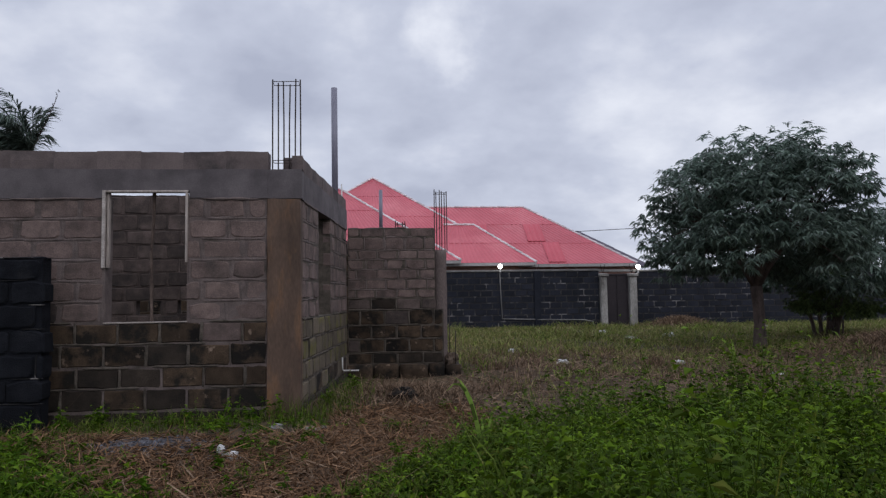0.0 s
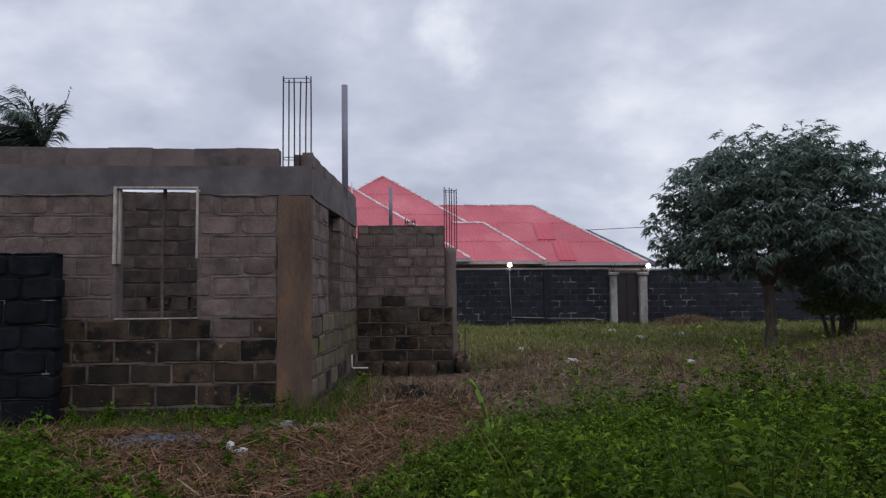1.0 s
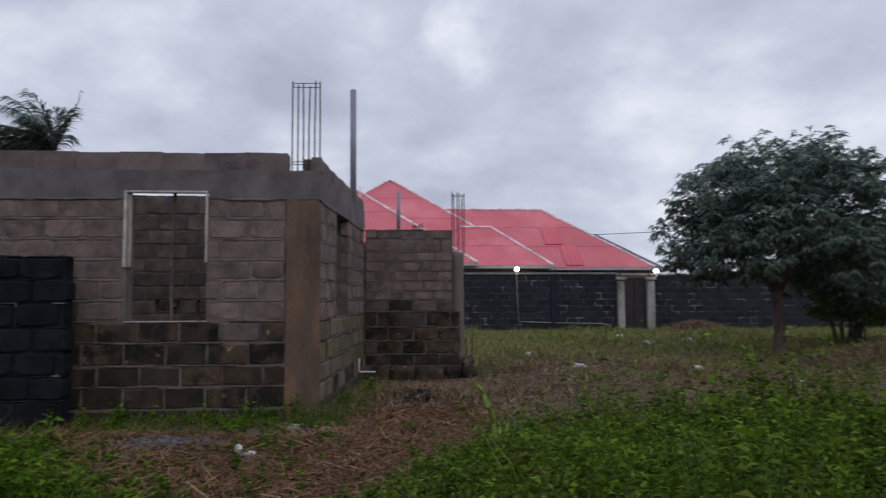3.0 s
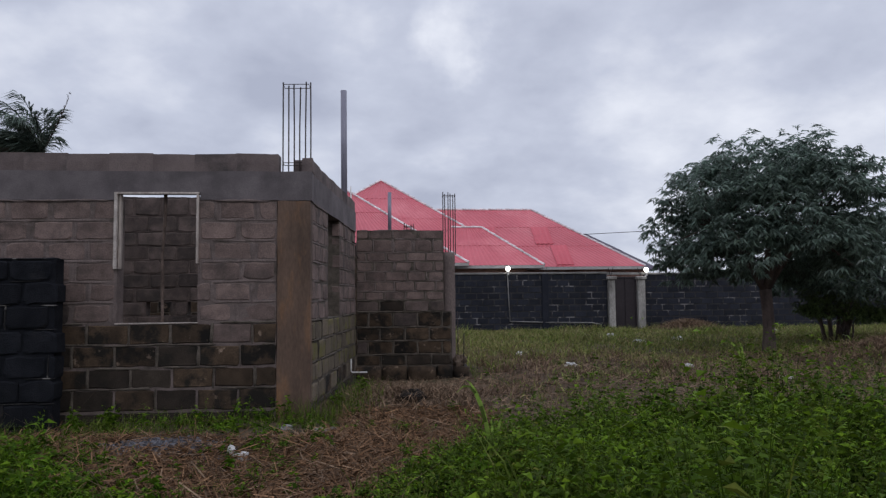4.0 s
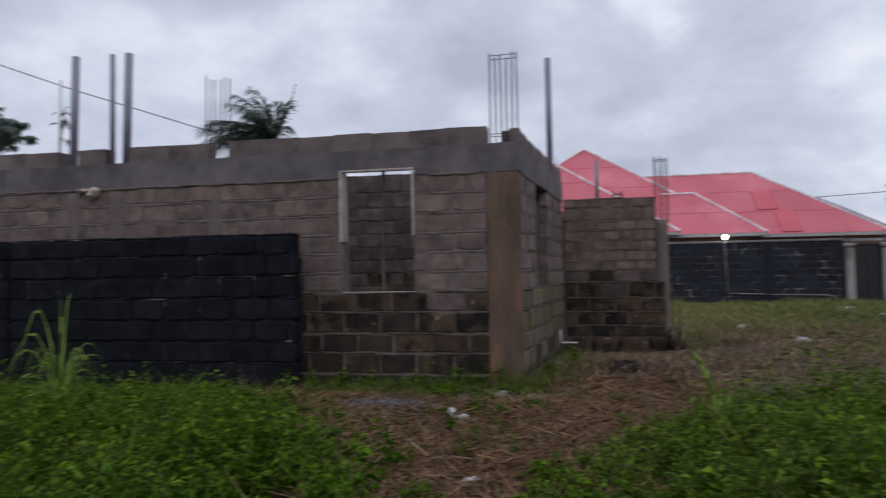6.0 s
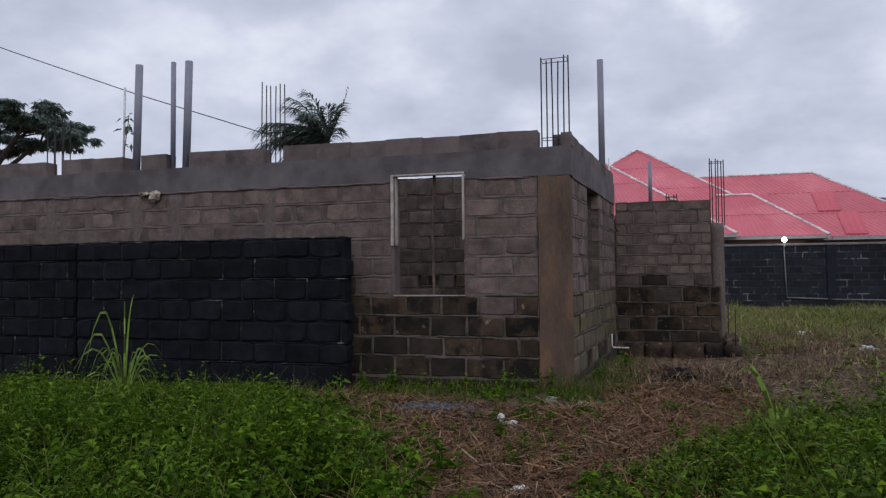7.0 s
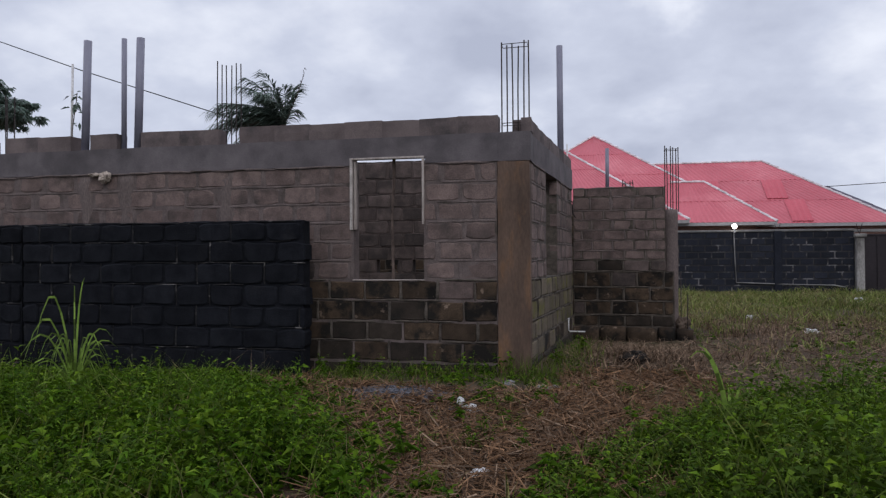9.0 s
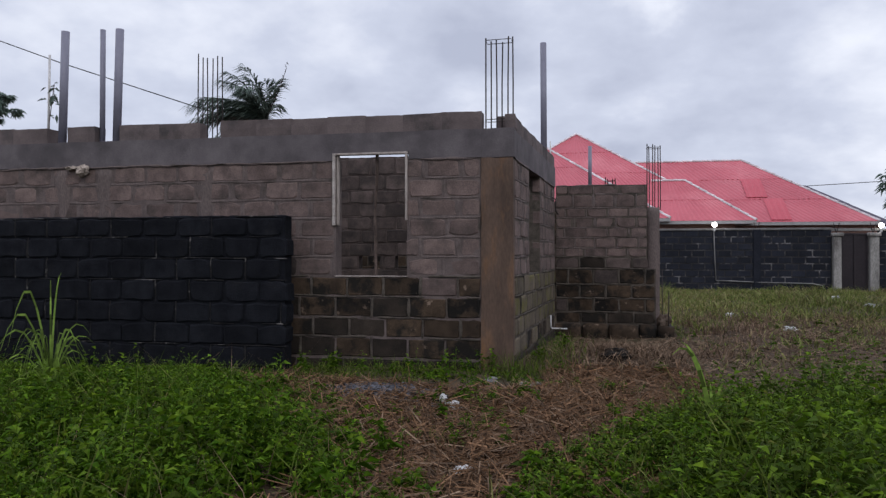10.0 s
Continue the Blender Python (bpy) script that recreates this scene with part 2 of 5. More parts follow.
M = {
    "block": material("sandcrete_block", (0.104, 0.075, 0.067), (0.196, 0.141, 0.124), 5, 90, 0.95, 0.5,
                      third=(0.062, 0.05, 0.045), third_scale=2.2, third_at=(0.5, 0.68), vary=0.17, flake=(0.22, 0.17, 0.147), flake_at=(0.68, 0.74)),
    "damp": material("damp_block", (0.025, 0.0162, 0.010), (0.074, 0.049, 0.031), 4.2, 90, 0.95, 0.6,
                     third=(0.011, 0.009, 0.007), third_scale=2.6, third_at=(0.47, 0.57), vary=0.4,
                     flake=(0.17, 0.122, 0.09), flake_at=(0.61, 0.67)),
    "mossy": material("mossy_block", (0.072, 0.057, 0.040), (0.145, 0.115, 0.083), 3.0, 80, 0.95, 0.6,
                      third=(0.108, 0.100, 0.020), third_scale=2.6, third_at=(0.5, 0.66), vary=0.25, flake=(0.20, 0.175, 0.13)),
    "mortar": material("mortar", (0.098, 0.077, 0.071), (0.166, 0.129, 0.118), 6, 100, 0.95, 0.6,
                       third=(0.055, 0.045, 0.037), third_scale=2.0),
    "grey_mortar": material("weathered_mortar", (0.052, 0.043, 0.034), (0.122, 0.101, 0.082), 9, 100, 0.95, 0.7,
                            third=(0.04, 0.034, 0.027), third_scale=2.5),
    "chalky": material("spalled_block", (0.05, 0.034, 0.025), (0.17, 0.122, 0.092), 7, 100, 0.95, 0.8, vary=0.1,
                       third=(0.09, 0.07, 0.05), third_scale=4.0),
    "beam": material("beam_concrete", (0.088, 0.076, 0.079), (0.158, 0.137, 0.140), 2.6, 70, 0.92, 0.25, grain_amount=0.1,
                     third=(0.068, 0.06, 0.062), third_scale=0.9, third_at=(0.5, 0.7)),
    "parapet": material("parapet_block", (0.102, 0.080, 0.077), (0.170, 0.134, 0.127), 2.8, 80, 0.95, 0.4,
                        grain_amount=0.13, third=(0.065, 0.056, 0.055), third_scale=1.3, vary=0.1),
    "column": material("column_concrete", (0.075, 0.049, 0.036), (0.135, 0.087, 0.062), 4.0, 45, 0.85, 0.2, grain_amount=0.16,
                       third=(0.20, 0.105, 0.052), third_scale=3.4, third_at=(0.52, 0.72), stretch=(1, 1, 0.3)),
    "bare_column": material("bare_column", (0.100, 0.078, 0.071), (0.158, 0.123, 0.112), 3.0, 70, 0.9, 0.3, stretch=(1, 1, 0.3)),
    # darker block tones: shade inside the room put into colour; stained blocks outside
    "stained": material("stained_shaded_block", (0.05, 0.038, 0.033), (0.118, 0.088, 0.078), 4, 90, 0.95, 0.5,
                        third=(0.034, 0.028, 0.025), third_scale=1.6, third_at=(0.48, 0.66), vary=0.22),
    "soot": material("sooty_block", (0.016, 0.0120, 0.0090), (0.043, 0.032, 0.024), 4.5, 90, 0.95, 0.7,
                     third=(0.012, 0.0105, 0.0085), third_scale=2.4, vary=0.3, flake=(0.11, 0.085, 0.065), flake_at=(0.66, 0.72)),
    "black": material("blackened_block", (0.0053, 0.0059, 0.0080), (0.0142, 0.0150, 0.0186), 5, 90, 0.97, 1.0, spec=0.12,
                      third=(0.019, 0.018, 0.019), third_scale=2.6, third_at=(0.6, 0.75), vary=0.25),
    # bluer than the near fence: distance haze put into the block colour
    "far_black": material("far_black_block", (0.0105, 0.0120, 0.0185), (0.021, 0.0235, 0.033), 1.5, 30, 0.93, 0.4,
                          third=(0.036, 0.034, 0.036), third_scale=1.2, third_at=(0.6, 0.75), vary=0.3, island=True),
    "far_mortar": material("far_mortar", (0.022, 0.021, 0.022), (0.05, 0.047, 0.047), 2.5, 40, 0.95, 0.4,
                           third=(0.20, 0.188, 0.185), third_scale=2.3, third_at=(0.54, 0.64)),
    "coping": material("pale_coping", (0.12, 0.115, 0.11), (0.30, 0.29, 0.28), 1.5, 40, 0.9, 0.4),
    "pale": material("pale_concrete", (0.20, 0.19, 0.175), (0.38, 0.36, 0.335), 2.5, 40, 0.9, 0.3,
                     third=(0.13, 0.12, 0.11), third_scale=1.5, stretch=(1, 1, 0.3)),
    "roof": material("red_roof_sheet", (0.43, 0.078, 0.10), (0.52, 0.11, 0.135), 0.6, 12, 0.6, 0.0,
                     third=(0.55, 0.15, 0.17), third_scale=0.35, vary=0.07, spec=0.5, grain_amount=0.06),
    "ridge_cap": material("ridge_cap", (0.52, 0.46, 0.46), (0.78, 0.71, 0.71), 6, 40, 0.6, 0.0, vary=0.2),
    "fascia": material("fascia_board", (0.30, 0.285, 0.275), (0.45, 0.43, 0.42), 1.2, 40, 0.8, 0.0),
    "grey_roof": material("grey_roof_sheet", (0.075, 0.062, 0.085), (0.10, 0.085, 0.11), 0.6, 15, 0.5, 0.0),
    "salmon": material("salmon_plaster", (0.36, 0.21, 0.165), (0.44, 0.27, 0.21), 0.8, 30, 0.9, 0.2),
    "gate": material("dark_metal_gate", (0.022, 0.017, 0.02), (0.035, 0.027, 0.03), 1.5, 30, 0.6, 0.1),
    "steel": material("rusty_rebar", (0.022, 0.018, 0.018), (0.055, 0.04, 0.036), 12, 90, 0.75, 0.2),
    "pipe": material("grey_plastic_pipe", (0.185, 0.18, 0.225), (0.235, 0.23, 0.28), 3.0, 50, 0.45, 0.0, grain_amount=0.05),
    "white_pipe": material("white_plastic_pipe", (0.5, 0.48, 0.46), (0.66, 0.64, 0.62), 5, 60, 0.5, 0.0),
    "jamb": material("weathered_pale_wood", (0.24, 0.20, 0.175), (0.46, 0.40, 0.36), 8, 80, 0.85, 0.3, stretch=(1, 1, 0.12)),
    "pale_edge": material("pale_wood_edge", (0.30, 0.265, 0.24), (0.54, 0.48, 0.44), 8, 80, 0.85, 0.2),
    "pole": material("bark_prop_pole", (0.05, 0.035, 0.03), (0.15, 0.11, 0.09), 14, 80, 0.9, 0.4, stretch=(1, 1, 0.4)),
    "bark": material("mango_bark", (0.045, 0.034, 0.03), (0.12, 0.088, 0.075), 9, 60, 0.95, 0.9, stretch=(1, 1, 0.35)),
    "plastic": material("white_plastic_bag", (0.38, 0.375, 0.37), (0.62, 0.61, 0.60), 12, 60, 0.5, 0.5),
    "cloth": material("beige_cloth", (0.27, 0.22, 0.18), (0.46, 0.38, 0.32), 14, 60, 0.9, 0.5),
    "gravel": material("grey_gravel", (0.030, 0.030, 0.036), (0.115, 0.113, 0.125), 20, 80, 0.9, 0.3, vary=0.6, island=True),
    "pale_joint": material("pale_joint", (0.009, 0.009, 0.010), (0.028, 0.026, 0.026), 9, 80, 0.95, 0.5, third=(0.17, 0.158, 0.15), third_scale=6.0, third_at=(0.55, 0.64)),
    "newer_sheet": material("newer_red_sheet", (0.45, 0.072, 0.095), (0.52, 0.092, 0.117), 0.6, 12, 0.55, 0.0, grain_amount=0.06),
    "stone": material("grey_stone", (0.12, 0.115, 0.11), (0.25, 0.24, 0.23), 9, 80, 0.9, 0.6),
    "cable": material("black_cable", (0.015, 0.015, 0.017), (0.025, 0.025, 0.028), 5, 60, 0.7, 0.0),
    "weed": leaf_material("weed_leaf", (0.022, 0.060, 0.003), (0.076, 0.142, 0.007), dry=(0.15, 0.18, 0.016), dry_at=(0.56, 0.74), rough=0.65, spec=0.08),
    "weed_dark": leaf_material("dark_weed_leaf", (0.021, 0.046, 0.005), (0.080, 0.128, 0.012), dry=(0.17, 0.155, 0.03), dry_at=(0.54, 0.74), rough=0.65, spec=0.08),
    "weed_tip": leaf_material("young_weed_leaf", (0.050, 0.105, 0.006), (0.125, 0.190, 0.012), rough=0.6, soft=0.3, spec=0.1),
    "blade": leaf_material("grass_blade", (0.045, 0.075, 0.011), (0.115, 0.155, 0.025), dry=(0.20, 0.16, 0.065), rough=0.7),
    "field": leaf_material("field_grass", (0.092, 0.128, 0.024), (0.190, 0.232, 0.054), dry=(0.28, 0.21, 0.115), dry_at=(0.47, 0.62)),
    "straw": leaf_material("dry_straw", (0.082, 0.053, 0.034), (0.25, 0.172, 0.115), rough=0.8, soft=0.1),
    "path_straw": leaf_material("trodden_straw", (0.070, 0.037, 0.019), (0.225, 0.128, 0.070), rough=0.8, soft=0.1),
    "reed": leaf_material("reed_leaf", (0.12, 0.19, 0.035), (0.22, 0.31, 0.06), soft=0.3),
    # pale bluish leaf tones: haze over the trees put into the colour
    "mango": leaf_material("mango_leaf", (0.092, 0.135, 0.108), (0.165, 0.218, 0.172), dry=(0.15, 0.20, 0.13), dry_at=(0.6, 0.75), rough=0.42, soft=0.5, spec=0.6),
    "shrub": leaf_material("shrub_leaf", (0.06, 0.095, 0.035), (0.13, 0.17, 0.06), rough=0.6, soft=0.3),
    "palm": leaf_material("palm_leaflet", (0.08, 0.11, 0.092), (0.14, 0.18, 0.145), rough=0.5, soft=0.25),
    "soil": material("soil_with_litter", (0.036, 0.023, 0.0135), (0.082, 0.053, 0.033), 2.2, 60, 0.97, 0.8,
                     third=(0.05, 0.055, 0.02), third_scale=0.45, third_at=(0.5, 0.7)),
}

lamp_mat = bpy.data.materials.new("lit_bulb")
lamp_mat.use_nodes = True
lamp_mat.node_tree.nodes["Principled BSDF"].inputs["Emission Color"].default_value = (1.0, 0.97, 0.92, 1)
lamp_mat.node_tree.nodes["Principled BSDF"].inputs["Emission Strength"].default_value = 9.0

# ---- helpers of this scene ----
rng = np.random.default_rng(7)


def thing(name, at=(0, 0, 0), label="", category="", group="", kind=""):
    ob = new(name)
    ob.location = at
    ob.empty_display_size = 0.1
    return tagged(ob, label, category, group, kind)


def finish(name, bm, mat, smooth=False):
    me = bpy.data.meshes.new(name)
    bm.to_mesh(me)
    bm.free()
    me.materials.append(mat)
    if smooth:
        me.shade_smooth()
    return me


def part(name, bm, mat, parent=None, label="", smooth=False):
    """Links a bmesh, given in world coordinates, as one mesh object under its parent."""
    ob = new(name, finish(name, bm, mat, smooth))
    if parent:
        ob.parent = parent
        p = parent
        shift = Vector()
        while p:
            shift += p.location
            p = p.parent
        ob.data.transform(Matrix.Translation(-shift))
    return tagged(ob, label)


def array_mesh(name, verts, faces, mat):
    me = bpy.data.meshes.new(name)
    verts = np.asarray(verts, np.float32)
    faces = np.asarray(faces, np.int32)
    k = faces.shape[1]
    me.vertices.add(len(verts))
    me.vertices.foreach_set("co", verts.ravel())
    me.loops.add(faces.size)
    me.loops.foreach_set("vertex_index", faces.ravel())
    me.polygons.add(len(faces))
    me.polygons.foreach_set("loop_start", np.arange(0, faces.size, k, dtype=np.int32))
    me.polygons.foreach_set("loop_total", np.full(len(faces), k, np.int32))
    me.update(calc_edges=True)
    me.validate()
    me.shade_flat()
    me.materials.append(mat)
    return me


def add_box(bm, lo, hi, bevel=0.0, jitter=0.0):
    lo, hi = Vector(lo), Vector(hi)
    made = bmesh.ops.create_cube(bm, size=1)["verts"]
    bmesh.ops.transform(bm, matrix=Matrix.Translation((lo + hi) / 2) @ Matrix.Diagonal((*(hi - lo), 1)), verts=made)
    if bevel:
        edges = list({e for v in made for e in v.link_edges})
        made = bmesh.ops.bevel(bm, geom=edges, offset=bevel, segments=1, affect="EDGES")["verts"]
    for v in made:
        v.co += Vector(rng.normal(0, jitter, 3)) if jitter else Vector()
    return made


def add_tube(bm, pts, radii, sides=8, cap=True):
    """A tapered tube along points."""
    pts = [Vector(p) for p in pts]
    if not hasattr(radii, "__len__"):
        radii = [radii] * len(pts)
    radii, rings = [float(q) for q in radii], []
    for i, p in enumerate(pts):
        d = (pts[min(i + 1, len(pts) - 1)] - pts[max(i - 1, 0)]).normalized()
        a = d.orthogonal().normalized()
        if abs(d.z) < 0.99:
            a = d.cross(Vector((0, 0, 1))).normalized()
        else:
            a = Vector((1, 0, 0))
        b = d.cross(a).normalized()
        rings.append([bm.verts.new(p + radii[i] * (math.cos(2 * math.pi * k / sides) * a + math.sin(2 * math.pi * k / sides) * b))
                      for k in range(sides)])
    for r0, r1 in zip(rings, rings[1:]):
        for k in range(sides):
            bm.faces.new((r0[k], r0[(k + 1) % sides], r1[(k + 1) % sides], r1[k]))
    if cap:
        bm.faces.new(rings[0][::-1])
        bm.faces.new(rings[-1])
    bmesh.ops.recalc_face_normals(bm, faces=bm.faces)


# ---- ground ----


def ground_height(x, y):
    """Gentle unevenness, flat where the house stands."""
    h = 0.05 * math.sin(0.7 * x + 0.4) * math.sin(0.55 * y + 1.0) + 0.03 * math.sin(1.9 * x + 1.1 * y)
    near_house = max(0.0, min(1.0, (abs(y - 11) - 1.5) / 2.5))
    h *= near_house if x < 3 else 1.0
    # a shallow hollow along the foot of the fence wall and the house front
    if x < 0.5:
        h -= (0.14 if x < -3.2 else 0.14 - 0.08 * min(1.0, (x + 3.2) / 0.8)) * min(1.0, (0.5 - x) / 0.6) * math.exp(-((y - 8.6) / 0.75) ** 2)
    if y > 24:
        h *= max(0.0, (28 - y) / 4)
    for cx, cy, r, top in ((0.9, 9.6, 0.8, 0.10), (12.0, 26.4, 0.95, 0.30), (10.8, 13.0, 1.6, 0.42), (-1.4, 6.95, 0.6, 0.06), (0.9, 12.7, 1.5, -0.15)):
        d2 = ((x - cx) ** 2 + (y - cy) ** 2) / (r * r)
        h += top * math.exp(-d2)
    return h


def build_ground():
    xs = np.concatenate([[-3000, -600, -150, -60], np.arange(-30, 40.01, 0.4), [60, 150, 600, 3000]])
    ys = np.concatenate([[-3000, -600, -150, -40], np.arange(-12, 32.01, 0.4), [45, 90, 250, 900, 3000]])
    v = [(x, y, ground_height(x, y) if -30 <= x <= 40 and -12 <= y <= 32 else 0.0) for y in ys for x in xs]
    n = len(xs)
    f = [(j * n + i, j * n + i + 1, (j + 1) * n + i + 1, (j + 1) * n + i) for j in range(len(ys) - 1) for i in range(n - 1)]
    ob = new("ground", array_mesh("ground", v, f, M["soil"]))
    ob.data.shade_smooth()
    tagged(ob, "uneven brown soil with dead stalks and weeds", "ground", kind="structure")


build_ground()

# ---- block walls ----
BLOCK_MESH = {}


def block_mesh(kind, variant, sx, sy, sz, worn=0.02):
    """An uneven block with worn corners, centred; alike blocks share it."""
    key = (kind, variant, round(sx, 2), round(sy, 2), round(sz, 2), worn)
    if key not in BLOCK_MESH:
        bm = bmesh.new()
        r = random.Random(variant * 7 + len(kind))
        hx, hz = sx / 2, sz / 2
        c = [worn * r.uniform(0.5, 1.5) for _ in range(8)]
        third = sx * 0.17
        outline = [(-hx + c[0], -hz), (-third, -hz), (third, -hz), (hx - c[1], -hz), (hx, -hz + c[2]), (hx, hz - c[3]),
                   (hx - c[4], hz), (third, hz), (-third, hz), (-hx + c[5], hz), (-hx, hz - c[6]), (-hx, -hz + c[7])]
        amp = 0.006 + worn * 0.22
        outline = [(x + r.uniform(-amp, amp * 0.7), z + r.uniform(-amp, amp * 0.7)) for x, z in outline]
        tilt_x, tilt_z = r.uniform(-0.012, 0.012), r.uniform(-0.02, 0.02)
        back = [bm.verts.new((x, sy / 2, z)) for x, z in outline]
        rim = [bm.verts.new((x, -sy / 2 + 0.008 + worn * 0.12, z)) for x, z in outline]
        face = [bm.verts.new((x - math.copysign(0.010 + worn * 0.2, x), -sy / 2 + r.uniform(-0.003, 0.003) + x * tilt_x + z * tilt_z, z - math.copysign(0.009 + worn * 0.15, z))) for x, z in outline]
        for k in range(12):
            n = (k + 1) % 12
            bm.faces.new((back[k], back[n], rim[n], rim[k]))
            bm.faces.new((rim[k], rim[n], face[n], face[k]))
        bm.faces.new(face)
        bmesh.ops.recalc_face_normals(bm, faces=bm.faces)
        BLOCK_MESH[key] = finish("block", bm, M[kind])
    return BLOCK_MESH[key]


class Wall:
    """A wall from p to q, its seen face on the right of the way from p to q; openings go through it."""

    def __init__(self, name, p, q, thick, label, mortar, zs, openings=(), proud=0.008, gap=0.02, length=0.47, kinds=("block",), low=0, joint=("grey_mortar", 0.78, 1.0), seed=1, phase=None, upper=None, worn=(0.02, 0.02), lengths=None, deep=0.5, trim=0.0):
        self.p, self.q = Vector((*p, 0)), Vector((*q, 0))
        self.d = (self.q - self.p).normalized()
        self.n = Vector((self.d.y, -self.d.x, 0))
        self.len = (self.q - self.p).length
        self.thick, self.openings, self.zs, self.deep, self.trim = thick, openings, zs, deep, trim
        self.rnd = random.Random(seed)
        self.angle = math.atan2(self.d.y, self.d.x)
        self.ob = self.core(name, mortar)
        tagged(self.ob, label, "wall", kind="structure")
        self.low, self.joints, self.joint = low, bmesh.new(), joint
        self.smears, self.phase, self.upper, self.worn, self.lengths = bmesh.new(), phase, upper, worn, lengths
        self.blocks(proud, gap, length, kinds)
        if low:
            tagged(part("joints", self.joints, M[joint[0]], self.ob, "pale mortar joints standing proud", True), kind="stuff")
        if upper:
            tagged(part("smeared_joints", self.smears, M[upper[0]], self.ob, "mortar smeared flush over the joints", True), kind="stuff")

    def at(self, u, v, z):
        return self.p + self.d * u + self.n * v + Vector((0, 0, z))

    def solid(self, bm, u0, u1, z0, z1, v0, v1):
        m = bmesh.ops.create_cube(bm, size=1)["verts"]
        for w in m:
            u = u0 if w.co.x < 0 else u1
            v = v0 if w.co.y < 0 else v1
            z = z0 if w.co.z < 0 else z1
            w.co = self.at(u, v, z)

    def rough_solid(self, bm, u0, u1, z0, z1, v0, v1, step=0.16, amp=0.007):
        """A solid cast in place: its faces and edges waver a little."""
        have = len(bm.verts)
        self.solid(bm, u0, u1, z0, z1, v0, v1)
        bm.verts.ensure_lookup_table()
        mine = bm.verts[have:]
        edges = list({e for v in mine for e in v.link_edges})
        long = [e for e in edges if abs((e.verts[1].co - e.verts[0].co).dot(self.d)) > 0.5 * (u1 - u0)]
        bmesh.ops.subdivide_edges(bm, edges=long, cuts=max(1, int((u1 - u0) / step)), use_grid_fill=True)
        for v in bm.verts:
            v.co += self.n * amp * noise.noise(v.co * 2.3) + Vector((0, 0, amp * 1.3 * noise.noise(v.co * 1.7 + Vector((9, 0, 0)))))

    def core(self, name, mortar):
        """The mortar body, cut up round the openings."""
        bm = bmesh.new()
        z0, z1 = self.zs[0] - 0.25, self.zs[-1]
        us = sorted({0.0, self.len - self.trim, *[o[0] for o in self.openings], *[o[1] for o in self.openings]})
        zz = sorted({z0, z1, *[min(max(o[2], z0), z1) for o in self.openings], *[min(o[3], z1) for o in self.openings]})
        for u0, u1 in zip(us, us[1:]):
            runs = []
            for a, b in zip(zz, zz[1:]):
                if any(o[0] < (u0 + u1) / 2 < o[1] and o[2] < (a + b) / 2 < o[3] for o in self.openings):
                    continue
                if runs and runs[-1][1] == a:
                    runs[-1][1] = b
                else:
                    runs.append([a, b])
            for a, b in runs:
                self.solid(bm, u0, u1, a, b, -self.thick, 0)
        bmesh.ops.recalc_face_normals(bm, faces=bm.faces)
        return part(name, bm, M[mortar])

    def inside(self, u, z):
        return any(o[0] - 0.01 < u < o[1] + 0.01 and o[2] - 0.01 < z < o[3] + 0.01 for o in self.openings)

    def strip(self, bm, u0, z0, u1, z1, half, out):
        """A joint of mortar: a low domed ribbon of uneven width."""
        n = max(2, int(max(abs(u1 - u0), abs(z1 - z0)) / 0.05))
        upright = abs(z1 - z0) > abs(u1 - u0)
        seed, rows = self.rnd.uniform(0, 90), []
        for i in range(n + 1):
            u, z = u0 + (u1 - u0) * i / n, z0 + (z1 - z0) * i / n
            w = half * (0.95 + 0.9 * noise.noise(Vector((seed + i * 0.45, u, z))))
            m = half * 0.5 * noise.noise(Vector((u * 3, seed, z * 3)))
            k = out * (0.85 + 0.6 * noise.noise(Vector((z * 4, u * 5, seed))))
            if i in (0, n):
                w, k = w * 0.7, k * 0.5
            row = []
            for off, v in ((-w, -0.012), (-0.55 * w, k), (0.55 * w, k * 0.9), (w, -0.012)):
                off += m
                row.append(bm.verts.new(self.at(u + (off if upright else 0), v, z + (0 if upright else off))))
            rows.append(row)
        for r0, r1 in zip(rows, rows[1:]):
            for k in range(3):
                f = (r0[k], r0[k + 1], r1[k + 1], r1[k])
                bm.faces.new(f if upright else f[::-1])

    def blocks(self, proud, gap, length, kinds):
        for c, (z0, z1) in enumerate(zip(self.zs, self.zs[1:])):
            is_low = c < self.low
            if is_low:
                self.bed(self.joints, z1, gap * 0.55 * self.joint[2], 0.02, self.joint[1])
            elif self.upper:
                self.bed(self.smears, z1, self.upper[1] * 0.55, self.upper[2], self.upper[3])
            course_length = self.lengths[c] if self.lengths else length
            if self.phase:
                u = self.phase[c % len(self.phase)] % course_length - course_length
            else:
                u = (-course_length / 2 if c % 2 else -0.02) - self.rnd.uniform(0, 0.05)
            while u < self.len - 0.03:
                ln = course_length + self.rnd.uniform(-0.015, 0.015) * (0.5 if self.phase else 1)
                g, gz = gap, gap
                if self.upper and not is_low:
                    g = self.upper[1] * self.rnd.choice((0.8, 1.0, 1.0, 1.3, 2.2))
                    gz = self.upper[1] * self.rnd.uniform(0.6, 1.0)
                zm = (z0 + z1) / 2
